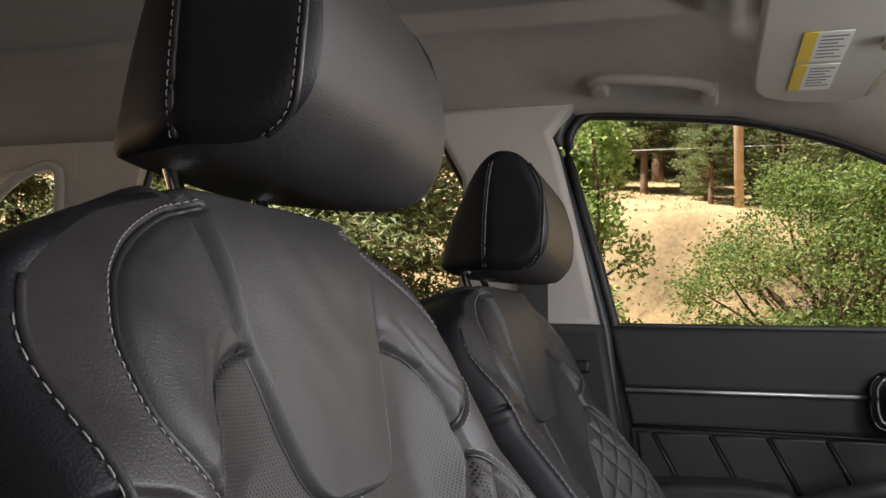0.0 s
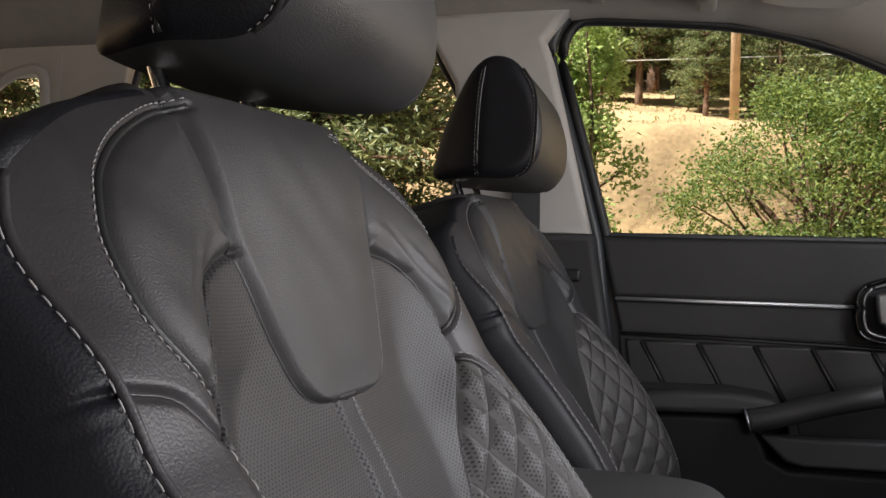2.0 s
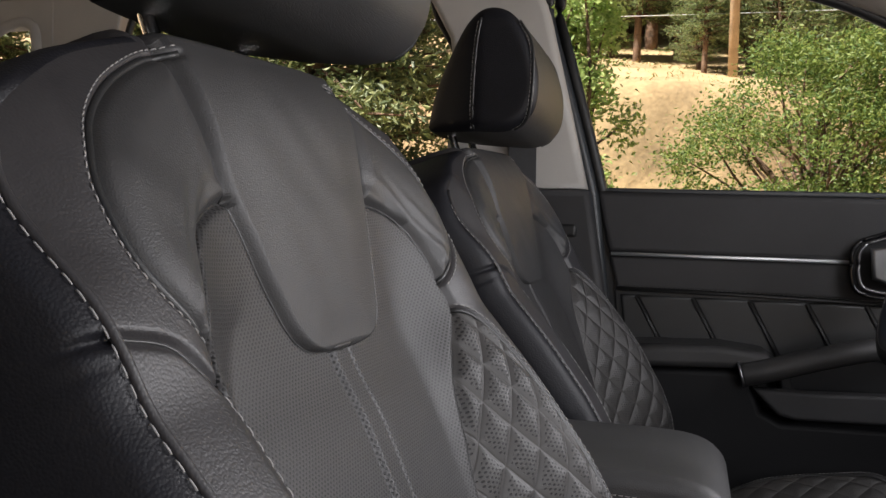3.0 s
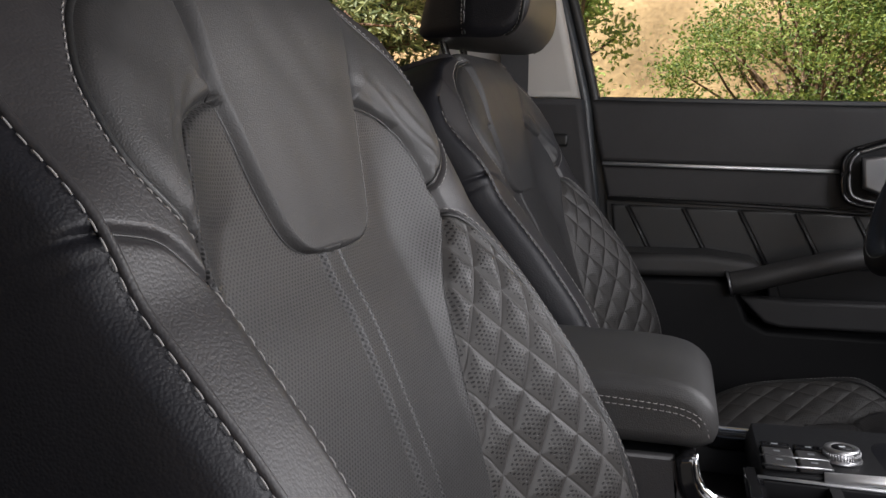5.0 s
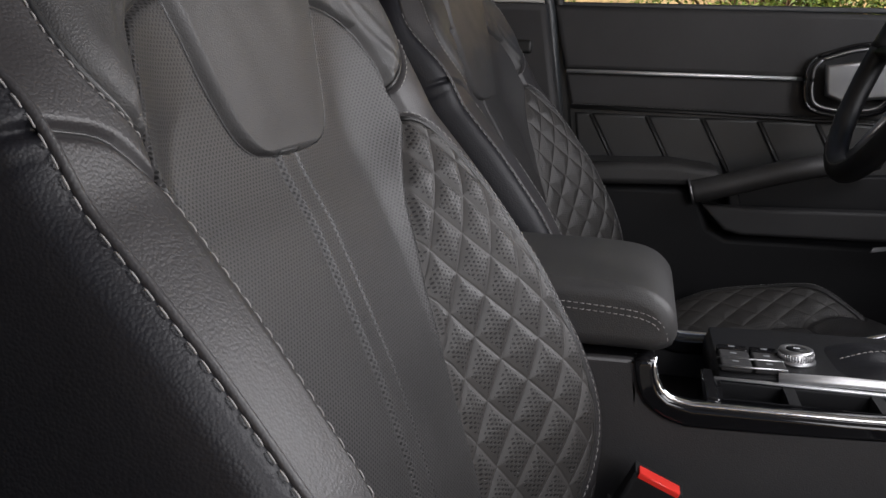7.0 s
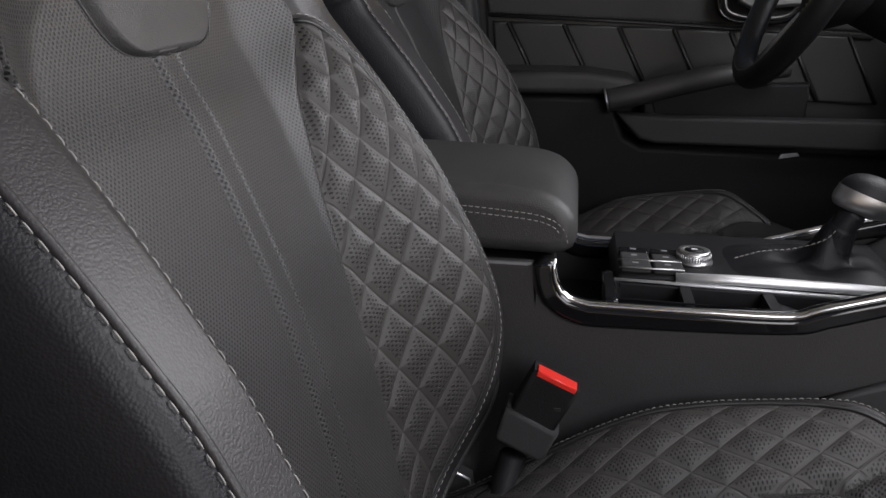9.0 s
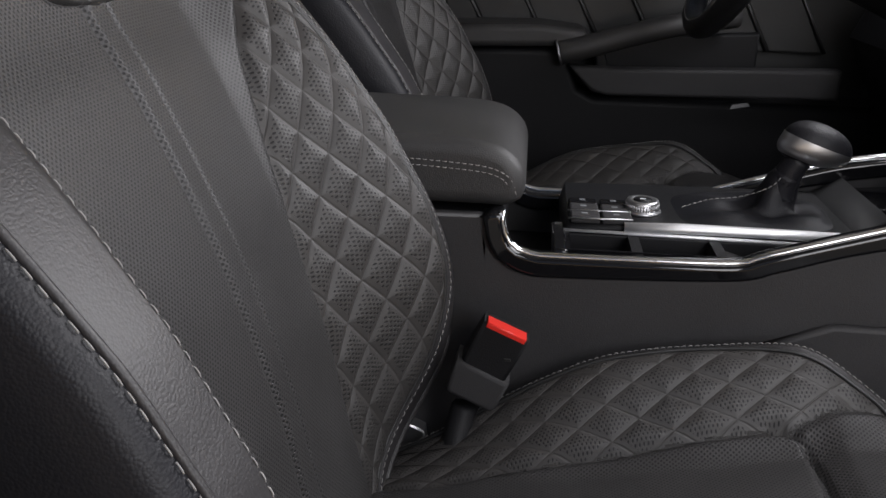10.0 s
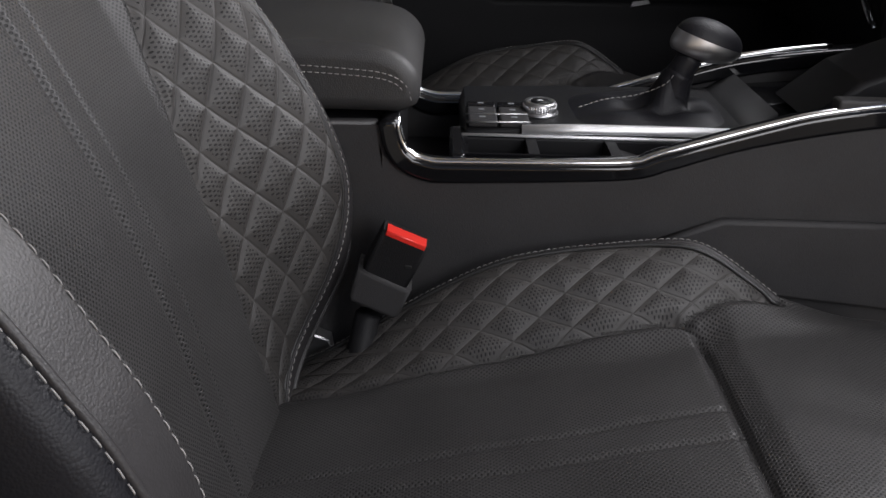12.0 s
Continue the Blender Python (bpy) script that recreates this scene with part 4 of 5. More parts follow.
# opaque dark panes, out of view, added to keep rear side light off the seat
BLOCKER = mat("dark_light_blocker", (0.012, 0.013, 0.014), 0.06, var=0.1)
part("rear_light_blocker", prism([(-1.17, 0.84), (-0.42, 0.84), (-0.45, 1.25), (-1.13, 1.25)], "y", -0.452, -0.447), BLOCKER, wall_near, "unseen dark pane added to block light from the rear side", False)
part("rear_light_blocker", prism([(-1.68, 0.86), (-1.33, 0.86), (-1.34, 1.25), (-1.5, 1.25)], "y", -0.452, -0.447), BLOCKER, wall_near, "unseen dark pane added to block light from the rear side", False)

# ---- roof fittings ----
gh = thing("grab_handle", "light grey plastic grab handle on the roof rail", "grab handle")
gp = curve_pts([(-0.118, 1.045, 1.262), (-0.118, 1.02, 1.255), (-0.105, 1.0, 1.257), (-0.06, 0.99, 1.252), (0.0, 0.99, 1.246), (0.05, 0.997, 1.239), (0.068, 1.005, 1.236), (0.072, 1.02, 1.232), (0.072, 1.045, 1.24)], 0.006)
part("bar", tube(gp, 0.0115, 12, 0.8, up=(0, 0.3, 1)), HEADLINER, gh)
for x, z in ((-0.117, 1.262), (0.071, 1.238)):
    part("mount", rbox(x - 0.017, x + 0.017, 1.02, 1.10, z - 0.012, z + 0.014, 0.008), HEADLINER, gh)

visor = thing("sun_visor", "grey vinyl sun visor folded up with warning labels", "sun visor")
VZ = 1.2
body = part("visor_body", prism([(0.131, 0.48), (0.132, 0.86), (0.138, 0.925), (0.153, 0.965), (0.19, 0.995), (0.262, 1.015), (0.298, 1.008), (0.308, 0.985), (0.315, 0.85), (0.33, 0.48)], "z", VZ, VZ + 0.018, 0.007, 3), VISOR, visor)
for y0, y1 in ((0.665, 0.785), (0.80, 0.925)):
    part("label_strip", rbox(0.187, 0.2045, y0, y1, VZ - 0.0016, VZ - 0.0004, 0.0002, 1), YELLOW, body, "yellow warning strip")
    part("label_sheet", rbox(0.2045, 0.247, y0, y1, VZ - 0.0016, VZ - 0.0004, 0.0002, 1), WHITE, body, "white warning label")
    for j in range(7):
        part("print_line", rbox(0.209, 0.242 - 0.005 * (j % 3), y0 + 0.014 + j * 0.014, y0 + 0.018 + j * 0.014, VZ - 0.0022, VZ - 0.0018, 0.0001, 1), INK, body)
part("edge_strip", tube([(0.308, 0.98, VZ + 0.004), (0.316, 0.85, VZ + 0.004), (0.33, 0.5, VZ + 0.004)], 0.005, 8), SATIN, visor)
part("clip", rbox(0.285, 0.32, 0.70, 0.73, VZ - 0.012, VZ + 0.004, 0.006), TRIM, visor)


# ---- centre console ----
con = thing("centre_console", "black centre console with gloss black and chrome trim", "console")
LOW = [(0.072, 0.498), (0.076, 0.475), (0.087, 0.457), (0.108, 0.445), (0.14, 0.4425), (0.29, 0.449), (0.33, 0.459), (0.387, 0.478), (0.45, 0.493), (0.515, 0.504), (0.62, 0.515), (0.8, 0.53)]
UPP = [(0.0885, 0.501), (0.091, 0.483), (0.1, 0.468), (0.117, 0.462), (0.14, 0.461), (0.288, 0.464), (0.32, 0.473), (0.365, 0.487), (0.42, 0.504), (0.454, 0.513), (0.51, 0.522), (0.62, 0.534), (0.8, 0.55)]
lo, up = curve_pts(LOW, 0.01), curve_pts(UPP, 0.01)
CY0, CY1 = 0.262, 0.508
for y0, y1 in ((CY0, CY0 + 0.012), (CY1 - 0.012, CY1)):
    part("side_panel", prism([(-0.45, 0.0)] + [(-0.45, 0.49), (0.072, 0.497)] + [tuple(q) for q in lo] + [(0.8, 0.0)], "y", y0, y1, 0.003), SOFT, con, "soft black side panel")
    g = y0 < 0.4
    ya, yb = (y0 - 0.007, y0 + 0.02) if g else (y1 - 0.02, y1 + 0.007)
    part("gloss_band", prism([(q[0], q[1] - 0.009 * (not g)) for q in lo] + [(q[0], q[1] - 0.009 * (not g)) for q in up[::-1]], "y", ya, yb, 0.004, 3), GLOSS, con, "gloss black trim band")
    dz = 0.0 if g else -0.009
    yc = ya + 0.004 if g else yb - 0.004
    rim_line = up if g else up[up[:, 0] < 0.56]
    part("chrome_edge", tube(np.stack([rim_line[:, 0], np.full(len(rim_line), yc + 0.004 * (1 if g else -1)), rim_line[:, 1] + 0.001 + dz], 1), 0.0042, 10, 0.7), CHROME, con, "chrome edge strip")
part("tray_floor", rbox(0.08, 0.44, CY0 + 0.01, CY1 - 0.01, 0.395, 0.405, 0.002), PLASTIC, con)
part("rear_wall", rbox(0.075, 0.09, CY0 + 0.01, CY1 - 0.01, 0.40, 0.493, 0.003), PLASTIC, con)
part("rear_block", rbox(-0.45, 0.078, CY0 + 0.01, CY1 - 0.01, 0.30, 0.492, 0.004), PLASTIC, con)
part("well_divider", rbox(0.135, 0.150, CY0 + 0.014, 0.36, 0.40, 0.464, 0.004), GLOSS, con)
# the bins beside the switch deck
part("bin_frame", prism([(0.148, 0.281), (0.40, 0.281), (0.40, 0.334), (0.148, 0.334), (0.148, 0.331), (0.397, 0.331), (0.397, 0.284), (0.152, 0.284), (0.152, 0.331), (0.148, 0.331)], "z", 0.452, 0.463), GLOSS, con)
for x in (0.212, 0.288):
    part("bin_divider", prism([(x - 0.006, 0.40), (x - 0.004, 0.462), (x + 0.006, 0.462), (x + 0.02, 0.40)], "y", 0.28, 0.334, 0.002), PLASTIC, con)
part("bin_wall", rbox(0.15, 0.40, 0.330, 0.338, 0.40, 0.462, 0.002), PLASTIC, con)
part("cup_saddle", prism([(0.30, 0.40), (0.295, 0.455), (0.325, 0.446), (0.345, 0.425), (0.365, 0.448), (0.40, 0.466), (0.41, 0.40)], "y", 0.275, 0.333, 0.004), SOFT, con)
# switch deck, gear lever surround
deck = part("switch_deck", prism([(0.147, 0.452), (0.152, 0.468), (0.215, 0.470), (0.30, 0.471), (0.42, 0.473), (0.45, 0.49), (0.45, 0.44), (0.147, 0.44)], "y", 0.338, 0.492, 0.004), PLASTIC, con)
part("deck_strip", tube(np.array([(0.205, 0.338, 0.468), (0.26, 0.336, 0.4705), (0.33, 0.335, 0.471), (0.405, 0.336, 0.470)]), 0.0066, 10, 0.75), STRIP, con, "chrome strip along the deck")
for j, (y, w) in enumerate(((0.342, 0.023), (0.367, 0.022), (0.391, 0.016))):
    for x in (0.153, 0.184):
        part("button", rbox(x, x + 0.029, y, y + w, 0.468, 0.4755, 0.0025), GLOSS if j == 2 else SOFT, deck)
        part("icon", rbox(x + 0.011, x + 0.017, y + w * 0.4, y + w * 0.4 + 0.004, 0.4755, 0.4759, 0.0001, 1), KEYMARK, deck)
for y in (0.341, 0.3662):
    part("key_trim", tube([(0.151, y, 0.4735), (0.18, y, 0.4742), (0.213, y, 0.4745)], 0.0011, 6), SATIN, deck, "thin satin line between the keys")
part("bin_edge", tube([(0.147, 0.3335, 0.463), (0.25, 0.3325, 0.4635), (0.395, 0.330, 0.4635)], 0.0022, 8), STRIP, con, "bright edge of the storage bins")
dial = part("drive_dial", lathe([(0.019, 0.0), (0.019, 0.003), (0.0165, 0.004), (0.0165, 0.011), (0.0155, 0.0135), (0.011, 0.0135), (0.010, 0.0125), (0.002, 0.0125)], (0.226, 0.385, 0.470), 40), SATIN, con, "knurled silver rotary dial")
for k in range(40):
    a = 2 * math.pi * k / 40
    part("knurl", tube([(0.226 + 0.0165 * math.cos(a), 0.385 + 0.0165 * math.sin(a), 0.4745), (0.226 + 0.0165 * math.cos(a), 0.385 + 0.0165 * math.sin(a), 0.4805)], 0.0008, 4), SATIN, dial)
part("dial_cap", lathe([(0.0095, 0.0), (0.0095, 0.0012), (0.001, 0.0014)], (0.226, 0.385, 0.4825), 24), PLASTIC, dial)
part("dial_icon", rbox(0.223, 0.229, 0.384, 0.387, 0.4838, 0.4842, 0.0001, 1), ICON, dial)
# stitched boot
rows = []
for k in np.linspace(0, 1, 26):
    z = 0.470 + 0.045 * k ** 1.6 + 0.006 * math.sin(k * 9)
    cx, cy = 0.338 + 0.027 * k, 0.402 - 0.010 * k
    rx, ry = 0.064 * (1 - k) ** 2.4 + 0.0155, 0.05 * (1 - k) ** 2.4 + 0.014
    ring = []
    for j in range(40):
        a = 2 * math.pi * j / 40
        c, s = math.cos(a), math.sin(a)
        q = (abs(c) ** 4 + abs(s) ** 4) ** -0.25 if k < 0.3 else 1 + ((abs(c) ** 4 + abs(s) ** 4) ** -0.25 - 1) * max(0, 1 - (k - 0.3) * 3)
        wob = 1 + 0.10 * math.sin(3 * a + 11 * k) * math.sin(k * math.pi)
        ring.append((cx + rx * c * q * wob, cy + ry * s * q * wob, z + 0.003 * math.sin(5 * a) * math.sin(k * math.pi)))
    ring.append(ring[0])
    rows.append(ring)
v, f = sheet(np.array(rows))
part("boot", (v, f), LEATHER_SHADED, con, "black leather gear lever boot")
st = curve_pts([(0.263, 0.375, 0.479), (0.29, 0.385, 0.485), (0.32, 0.388, 0.489), (0.345, 0.378, 0.503), (0.355, 0.374, 0.518)], 0.003)
part("stitching", stitches(st + (0, -0.004, 0.003), np.tile((0, -0.5, 0.85), (len(st), 1))), THREAD, con)
# gear lever
lever = thing("gear_lever", "gear lever with leather top and satin silver collar", "gear lever")
part("shaft", tube(curve_pts([(0.360, 0.392, 0.478), (0.360, 0.392, 0.495), (0.361, 0.391, 0.508), (0.364, 0.39, 0.516)], 0.004), 0.0138, 16), LEATHER_SHADED, lever)


def knob_part(low, high, grow):
    """A slice of the knob: a long egg-shaped body leaning forward over the shaft, cut by height."""
    tilt = radians(-19)
    rows = []
    for k in np.linspace(low, high, 16):
        ring = []
        c = math.sqrt(max(0.0, 1 - abs(k) ** 2.3))
        for j in range(49):
            a = 2 * math.pi * j / 48
            lx = (0.0345 + grow) * c * math.cos(a) * (1 + 0.06 * math.cos(a)) - 0.012 * max(0, -k) ** 1.5
            ly, lz = (0.0215 + grow) * c * math.sin(a), 0.0215 * k
            ring.append((0.3845 + lx * math.cos(tilt) - lz * math.sin(tilt), 0.388 + ly, 0.5465 + lx * math.sin(tilt) + lz * math.cos(tilt)))
        rows.append(ring)
    return sheet(np.array(rows))


part("grip", knob_part(0.12, 0.999, 0.0), LEATHER_SHADED, lever, "leather-topped grip")
part("collar", knob_part(-0.8, 0.13, 0.0007), SATIN, lever, "satin silver collar")
part("throat", knob_part(-0.999, -0.78, 0.0), LEATHER_SHADED, lever)
part("neck", tube(curve_pts([(0.361, 0.39, 0.508), (0.365, 0.389, 0.52), (0.372, 0.388, 0.532)], 0.003), 0.0128, 18), LEATHER_SHADED, lever)
part("release_button", rbox(0.402, 0.412, 0.378, 0.398, 0.526, 0.534, 0.003), SATIN, lever)
# forward part of the console and gloss tray
part("front_tray", prism([(0.44, 0.44), (0.44, 0.478), (0.52, 0.485), (0.66, 0.50), (0.66, 0.44)], "y", 0.285, 0.49, 0.004), GLOSS, con, "gloss black front tray")
part("tray_lid", prism([(0.475, 0.487), (0.52, 0.525), (0.62, 0.565), (0.66, 0.55), (0.54, 0.49)], "y", 0.33, 0.43, 0.006), PLASTIC, con)
part("side_switch", rbox(0.47, 0.53, CY0 - 0.002, CY0 + 0.016, 0.5165, 0.527, 0.003), SOFT, con)
# small satin blocks added in place of bright specks reflected in the tray
for k in range(3):
    part("tray_glint", rbox(0.452 + 0.016 * k, 0.462 + 0.016 * k, 0.31, 0.318, 0.484, 0.488, 0.001), SATIN, con)
part("foot_panel", prism([(0.31, 0.385), (0.385, 0.415), (0.8, 0.412), (0.8, 0.30), (0.42, 0.34)], "y", CY0 - 0.010, CY0 + 0.002, 0.004), SOFT, con)
# armrest lid
arm = thing("armrest_lid", "padded black leather armrest lid with double stitching on the console", "armrest")
bm = prism([(-0.30, 0.499), (-0.30, 0.555), (-0.2, 0.562)] + [tuple(q) for q in curve_pts([(0.03, 0.5605), (0.065, 0.558), (0.088, 0.551), (0.103, 0.537), (0.108, 0.52), (0.104, 0.505), (0.09, 0.498)], 0.008)], "y", 0.280, 0.492, 0.014, 5)
part("pad", bm, LEATHER_SMOOTH, arm)
for d in (0.0, 0.0055):
    q = curve_pts([(-0.28, 0.278, 0.5425 - d), (-0.05, 0.2782, 0.542 - d), (0.05, 0.2785, 0.5385 - d), (0.082, 0.279, 0.5335 - d), (0.096 - d * 0.5, 0.281, 0.523 - d), (0.1 - d, 0.282, 0.51 - d)], 0.004)
    part("stitching", stitches(q, np.tile((0, -1.0, 0), (len(q), 1))), THREAD, arm, "light grey stitching")

# ---- belt buckle ----
buckle = thing("belt_buckle", "black seat belt buckle with a red release button", "seat belt buckle")
part("body", prism([(0.0795, 0.4195), (0.119, 0.4025), (0.0985, 0.36), (0.059, 0.377)], "y", 0.203, 0.231, 0.004, 3), PLASTIC, buckle)
part("sleeve", prism([(0.058, 0.384), (0.104, 0.3625), (0.093, 0.337), (0.088, 0.334), (0.05, 0.351), (0.049, 0.356)], "y", 0.200, 0.234, 0.004, 3), SOFT, buckle)
part("release", prism([(0.083, 0.4205), (0.1165, 0.4062), (0.1145, 0.4015), (0.081, 0.4158)], "y", 0.2015, 0.2175, 0.001), RED, buckle, "bright red release button")
part("slot", rbox(0.098, 0.104, 0.2022, 0.2035, 0.384, 0.387, 0.0005, 1), RUBBER, buckle)
part("stalk", tube([(0.065, 0.217, 0.33), (0.05, 0.217, 0.26), (0.03, 0.217, 0.1)], 0.012, 8), PLASTIC, buckle)

# ---- steering wheel and dashboard ----
wheel = thing("steering_wheel", "black leather steering wheel with silver lower spoke", "steering wheel")
WC, WT = np.array((0.405, 0.815, 0.775)), radians(24)
wa = np.array((math.sin(WT), 0, math.cos(WT)))
th = np.linspace(0, 2 * math.pi, 97)
rim = np.array([WC + 0.178 * (math.cos(a) * EY + math.sin(a) * wa) for a in th])
part("rim", tube(rim, 0.0165, 14), WHEEL_SHADED, wheel)
axis = np.array((math.cos(WT), 0, -math.sin(WT)))
part("hub", lathe([(0.05, 0.06), (0.085, 0.02), (0.085, -0.005), (0.06, -0.015), (0.01, -0.018)], WC + axis * 0.03, 32, axis), PLASTIC, wheel)
for y, z in ((-0.165, 0.0), (0.165, 0.0)):
    part("spoke", tube([WC + axis * 0.03 + EY * y * 0.4, WC + axis * 0.005 + EY * y], 0.018, 10, 0.5), PLASTIC, wheel)
for y in (-0.03, 0.03):
    part("lower_spoke", tube([WC + axis * 0.03 + EY * y - wa * 0.06, WC + axis * 0.01 + EY * y * 1.6 - wa * 0.165], 0.009, 10, 0.6), SATIN, wheel, "satin silver spoke")
q = np.array([WC - axis * 0.0165 + 0.176 * (math.cos(a) * EY + math.sin(a) * wa) for a in np.linspace(3.4, 6.0, 200)])
part("stitching", stitches(q, np.tile(-axis, (len(q), 1)), 0.003, 0.004), THREAD, wheel)
part("column", tube([WC + axis * 0.06, WC + axis * 0.35], 0.06, 16), PLASTIC, wheel)
dash = thing("dashboard", "black dashboard with soft upper pad", "dashboard")
part("upper_pad", prism([(0.70, 0.74), (0.76, 0.83), (0.98, 0.86), (0.98, 0.60), (0.76, 0.62)], "y", -0.40, 1.17, 0.02, 3), SOFT, dash)
part("lower_panel", prism([(0.74, 0.62), (0.98, 0.62), (0.98, 0.02), (0.88, 0.02), (0.82, 0.35)], "y", -0.40, 1.17, 0.01), PLASTIC, dash)
part("knee_panel", prism([(0.62, 0.58), (0.68, 0.72), (0.74, 0.5), (0.68, 0.46)], "y", 0.56, 1.08, 0.02, 3), PLASTIC, dash)
part("vent_bezel", tube(curve_pts([(0.585, 0.515, 0.70), (0.575, 0.515, 0.64), (0.585, 0.515, 0.58), (0.605, 0.515, 0.54)], 0.01), 0.005, 8), CHROME, dash)
part("centre_stack", prism([(0.55, 0.76), (0.60, 0.78), (0.70, 0.50), (0.62, 0.49)], "y", 0.26, 0.51, 0.01), GLOSS, dash)


# ---- outdoors ----
def ground_height(x, y):
    n = np.vectorize(lambda a, b: noise.noise((a * 0.35, b * 0.35, 1.7)) + 0.5 * noise.noise((a * 1.1, b * 1.1, 4.2)))(x, y)
    edge = 15.0 + 1.2 * np.sin(x * 0.23) + 0.7 * n
    bank = 3.25 * ss(-1.6, 0.5, y - edge) + 0.5 * ss(-6, -1, y - edge)
    run = np.clip(y - edge - 0.5, 0, 55)
    hill = 0.22 * run + 0.004 * run ** 2 + 0.25 * n * ss(0, 3, y - edge)
    return -0.5 + bank + hill * ss(0, 3, y - edge + 0.5) + 0.04 * n


xs = np.r_[np.linspace(-300, -40, 14)[:-1], np.linspace(-40, 40, 170), np.linspace(40, 300, 14)[1:]]
ys = np.r_[np.linspace(-300, -20, 12)[:-1], np.linspace(-20, 9, 24)[:-1], np.linspace(9, 24, 90), np.linspace(24, 70, 40)[1:], np.linspace(70, 500, 12)[1:]]
gx, gy = np.meshgrid(xs, ys, indexing="ij")
gv, gf = sheet(np.stack([gx, gy, ground_height(gx, gy)], -1))
ground = part("ground", (gv, gf), DIRT)
tagged(ground, "dry tan earth ground rising into an eroded bank and hillside", "ground", kind="structure")

# unseen dark slab added round the car to cut light bounced into it
road = part("road", rbox(-60, 60, -9, 6.5, -0.52, -0.44, 0.01), UNSEEN_GROUND)
tagged(road, "unseen dark ground slab added under the car to cut bounced light", "road", kind="structure")


def leaves(centres, size, rng, up=0.3, aspect=2.0, bend=True):
    """Many small folded leaves round the given centres."""
    c = np.asarray(centres, float)
    n = len(c)
    d = rng.normal(size=(n, 3))
    d[:, 2] = d[:, 2] * 0.6 - up
    d /= np.linalg.norm(d, axis=1)[:, None]
    s = np.cross(d, rng.normal(size=(n, 3)))
    s /= np.linalg.norm(s, axis=1)[:, None]
    L = size * rng.uniform(0.6, 1.3, n)[:, None]
    nn = np.cross(d, s)
    a, b = c - d * L * 0.5, c + d * L * 0.5
    l, r = c + s * L / aspect * 0.5 + nn * L * 0.12, c - s * L / aspect * 0.5 + nn * L * 0.12
    v = np.stack([a, l, b, r], 1).reshape(-1, 3)
    k = np.arange(n) * 4
    f = np.concatenate([np.stack([k, k + 1, k + 2], 1), np.stack([k, k + 2, k + 3], 1)])
    return v, f


def limb(a, b, r0, r1, rng, bend=0.1):
    a, b = np.asarray(a, float), np.asarray(b, float)
    m = (a + b) / 2 + rng.normal(size=3) * bend * np.linalg.norm(b - a)
    p = curve_pts([a, m, b], np.linalg.norm(b - a) / 8)
    return tube(p, np.linspace(r0, r1, len(p)), 7)


def broadleaf(name, label, at, height, width, material, n_leaf, size, seed, clumps=60, low=0.15, category="tree"):
    rng = np.random.default_rng(seed)
    t = thing(name, label, category, at)
    wood, tips = [limb((0, 0, -0.4), (0, 0, height * 0.4), height * 0.03, height * 0.022, rng)], []
    for k in range(clumps):
        ang, q = rng.uniform(0, 2 * math.pi), rng.uniform(low, 1)
        r = width / 2 * math.sqrt(max(0.05, 1 - ((q - 0.45) / 0.6) ** 2)) * rng.uniform(0.45, 1.1)
        tip = np.array((r * math.cos(ang), r * math.sin(ang), height * q))
        tips.append(tip)
        wood.append(limb((0, 0, height * min(0.4, q * 0.5)), tip, height * 0.010, height * 0.002, rng))
    cs = []
    for tip in tips:
        m = int(n_leaf / clumps * rng.uniform(0.4, 1.6))
        cs.append(tip + rng.normal(size=(m, 3)) * (width * 0.065, width * 0.065, height * 0.035))
    part("trunk", merged(*wood), BARK, t)
    part("crown", leaves(np.concatenate(cs), size, rng), material, t, smooth=False)
    return t


def conifer(name, label, at, height, width, material, seed, bare=0.1, whorls=26, per=9, n=9000, size=0.16, droop=0.15):
    rng = np.random.default_rng(seed)
    t = thing(name, label, "tree", at)
    part("trunk", tube(curve_pts([(0, 0, -0.5), (0.05, 0, height * 0.4), (0, 0.04, height)], height / 12), np.linspace(height * 0.016, height * 0.003, len(curve_pts([(0, 0, -0.5), (0.05, 0, height * 0.4), (0, 0.04, height)], height / 12))), 9), BARK, t)
    cs, wood = [], []
    for k in range(whorls):
        q = bare + (1 - bare) * (k + rng.uniform(-0.3, 0.3)) / whorls
        R = width / 2 * (1 - q) ** 0.75 * (1.0 if q > bare + 0.06 else 0.7)
        for j in range(per):
            ang = rng.uniform(0, 2 * math.pi)
            r = R * rng.uniform(0.55, 1.1)
            a = np.array((0, 0, height * q))
            b = a + (r * math.cos(ang), r * math.sin(ang), -droop * r + 0.1 * r * rng.normal())
            wood.append(limb(a, b, height * 0.004, height * 0.001, rng, 0.05))
            m = max(4, int(n / (whorls * per) * (r / (width / 2)) * 1.8))
            s = rng.uniform(0.2, 1.0, m)[:, None] ** 0.7
            cs.append(a + (b - a) * s + rng.normal(size=(m, 3)) * (r * 0.11, r * 0.11, r * 0.05))
    part("limbs", merged(*wood), BARK, t)
    part("crown", leaves(np.concatenate(cs), size, rng, 0.15, 3.0), material, t, smooth=False)
    return t


def on_ground(x, y):
    return (x, y, float(ground_height(np.array([x]), np.array([y]))[0]))


bush = broadleaf("bush", "wide green bush with yellowing leaves before an earth bank", on_ground(1.42, 10.6), 3.45, 2.8, LEAF_BUSH, 50000, 0.058, 3, 95, 0.12, "bush")
bright = broadleaf("young_tree", "bright green young broadleaf tree at the roadside", on_ground(-1.18, 7.6), 3.6, 1.45, LEAF_BRIGHT, 30000, 0.065, 5, 80, 0.12)
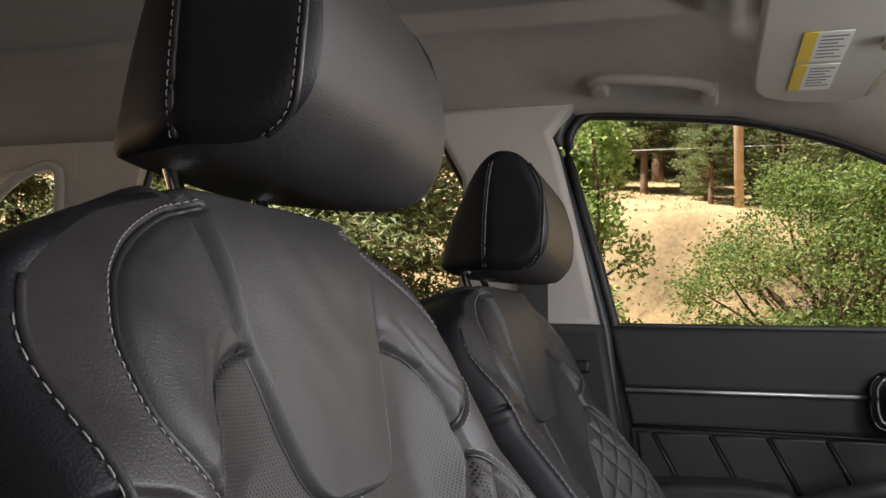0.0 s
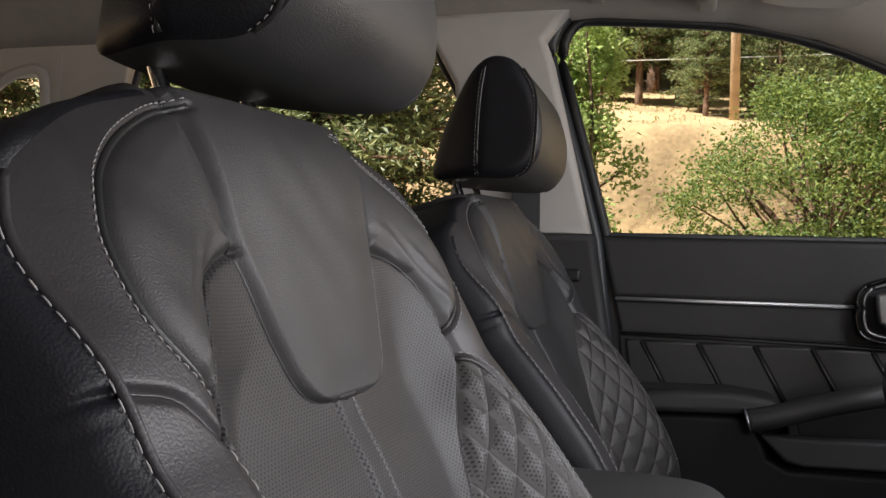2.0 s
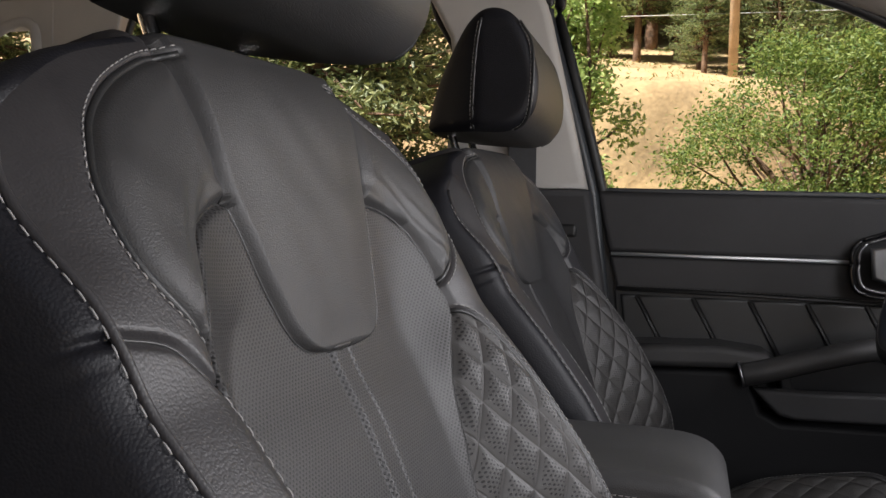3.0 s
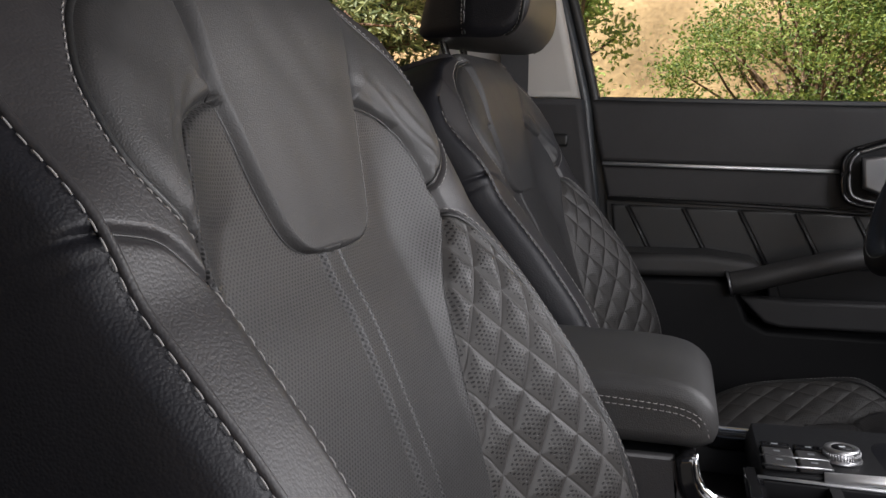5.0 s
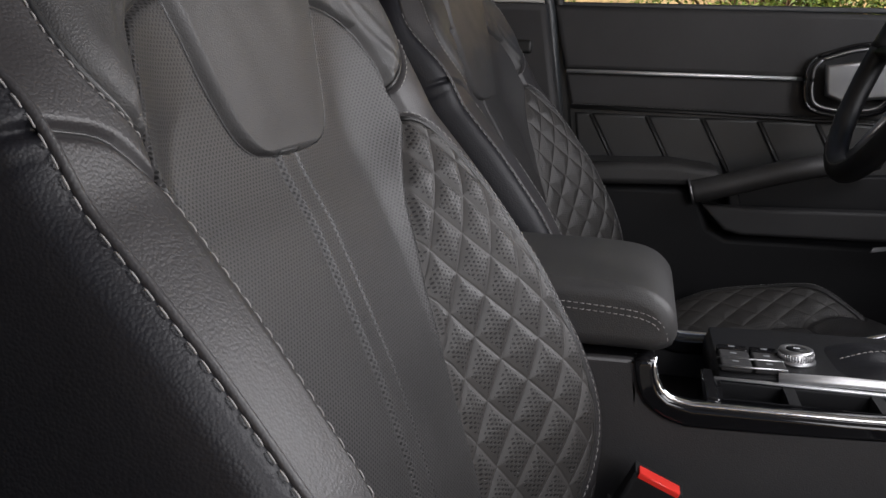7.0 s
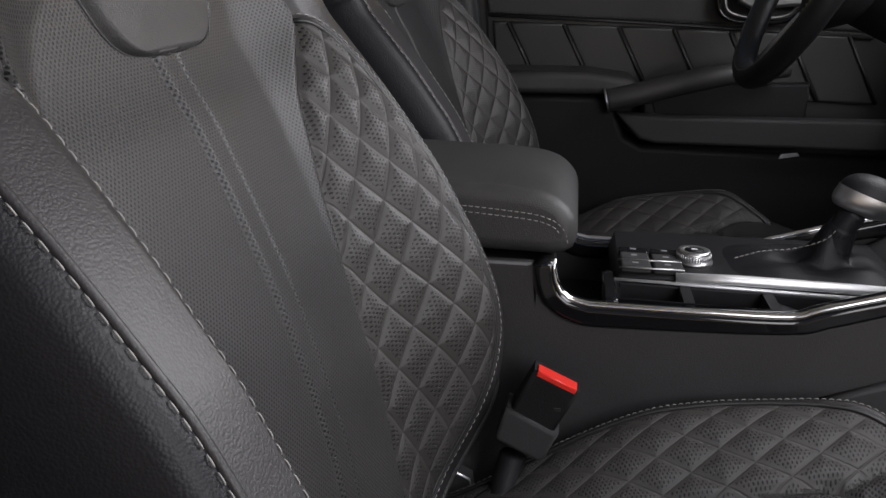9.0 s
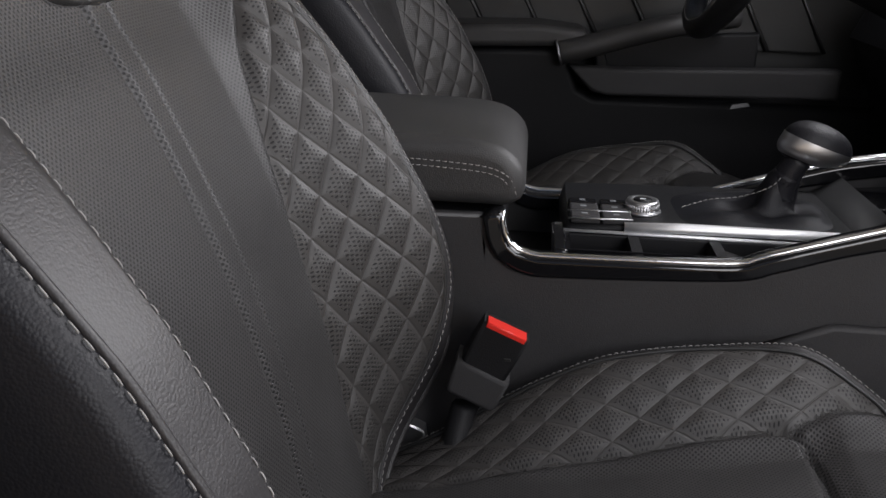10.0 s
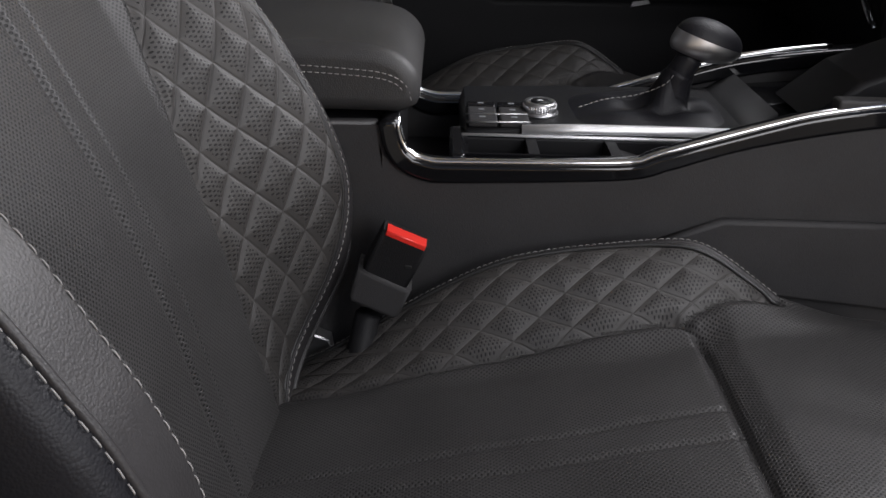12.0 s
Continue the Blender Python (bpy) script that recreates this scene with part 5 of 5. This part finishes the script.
bush2 = broadleaf("bush", "small green shrub at the foot of the bank", on_ground(4.2, 12.0), 1.7, 2.6, LEAF_BUSH, 9000, 0.065, 8, 50, 0.08, "bush")
spruce = conifer("spruce_tree", "large dense blue-green spruce with drooping tiers", on_ground(-4.5, 10.0), 9.5, 5.0, SPRUCE, 11, 0.02, 34, 13, 90000, 0.12, 0.12)
spruce2 = copy_thing(spruce, pose(-9.8, 13.5, -0.4, 0, 0, 130))
spruce3 = copy_thing(spruce, pose(-12.8, 13.8, -0.4, 0, 0, 40))
pine = conifer("pine_tree", "tall hillside pine with a bare reddish lower trunk", on_ground(-1.1, 24.0), 11, 4.4, NEEDLES, 21, 0.16, 28, 10, 20000, 0.17, -0.1)
tagged(pine, group="hillside pines")
pine_b = conifer("pine_tree", "tall hillside pine with a bare reddish lower trunk", on_ground(2.3, 24.5), 11, 5.4, NEEDLES, 22, 0.06, 28, 10, 22000, 0.17, -0.1)
tagged(pine_b, group="hillside pines")
rng = np.random.default_rng(4)
for k in range(105):
    x, y = rng.uniform(-22, 10), 25 + 33 * rng.uniform(0, 1) ** 1.3
    x *= y / 30
    copy_thing(pine if k % 2 else pine_b, Matrix.Translation(on_ground(x, y)) @ pose(0, 0, 0, 0, 0, rng.uniform(0, 360)) @ Matrix.Diagonal((*[rng.uniform(0.75, 1.2)] * 3, 1)))
for k in range(75):
    y = 18.5 + 18 * rng.uniform(0, 1) ** 1.2
    x = rng.uniform(-17, 9) * y / 25
    if abs(x + 1.0) < 0.9 and y < 23:
        continue
    copy_thing(pine_b if k % 2 else pine, Matrix.Translation(on_ground(x, y)) @ pose(0, 0, 0, 0, 0, rng.uniform(0, 360)) @ Matrix.Diagonal((*[rng.uniform(0.28, 0.5)] * 3, 1)))
for k in range(34):
    y = rng.uniform(20.5, 31)
    x = rng.uniform(-5.5, 4.5) * y / 25
    if abs(x - 0.75) > 0.35:
        copy_thing(pine_b if k % 3 else pine, Matrix.Translation(on_ground(x, y)) @ pose(0, 0, 0, 0, 0, rng.uniform(0, 360)) @ Matrix.Diagonal((*[rng.uniform(0.35, 0.7)] * 3, 1)))
pole = thing("utility_pole", "pale wooden utility pole on the bank", "utility pole", on_ground(0.75, 18.0))
part("shaft", tube([(0, 0, -0.5), (0, 0, 4), (0, 0, 9)], [0.095, 0.09, 0.08], 16), POLEWOOD, pole)
cable = part("cable", tube(curve_pts([(-30, 19.5, 6.0), (0, 18.5, 5.1), (30, 18, 5.6)], 0.6), 0.009, 6), ICON)
tagged(cable, "thin pale overhead cable along the hillside", "cable")
house = thing("house", "distant low house with pinkish siding", "house", (-9.5, 17.0, 0))
part("wall", rbox(-2.5, 2.5, 0, 4, -0.5, 2.6, 0.02), SIDING, house)
part("roof", prism([(-3, 2.5), (3, 2.5), (0, 4.0)], "y", -0.4, 4.4), BARK, house)
# dry grass on the bank top
rng = np.random.default_rng(9)
gx = rng.uniform(-14, 14, 3600)
gy = rng.uniform(15.2, 26, 3600)
gz = ground_height(gx, gy)
gv, gf = leaves(np.stack([gx, gy, gz + 0.03], 1), 0.11, rng, -0.9, 5.0)
grass = part("dry_grass", (gv, gf), GRASS, smooth=False)
tagged(grass, "dry yellow grass tufts on top of the bank", "grass", kind="stuff")
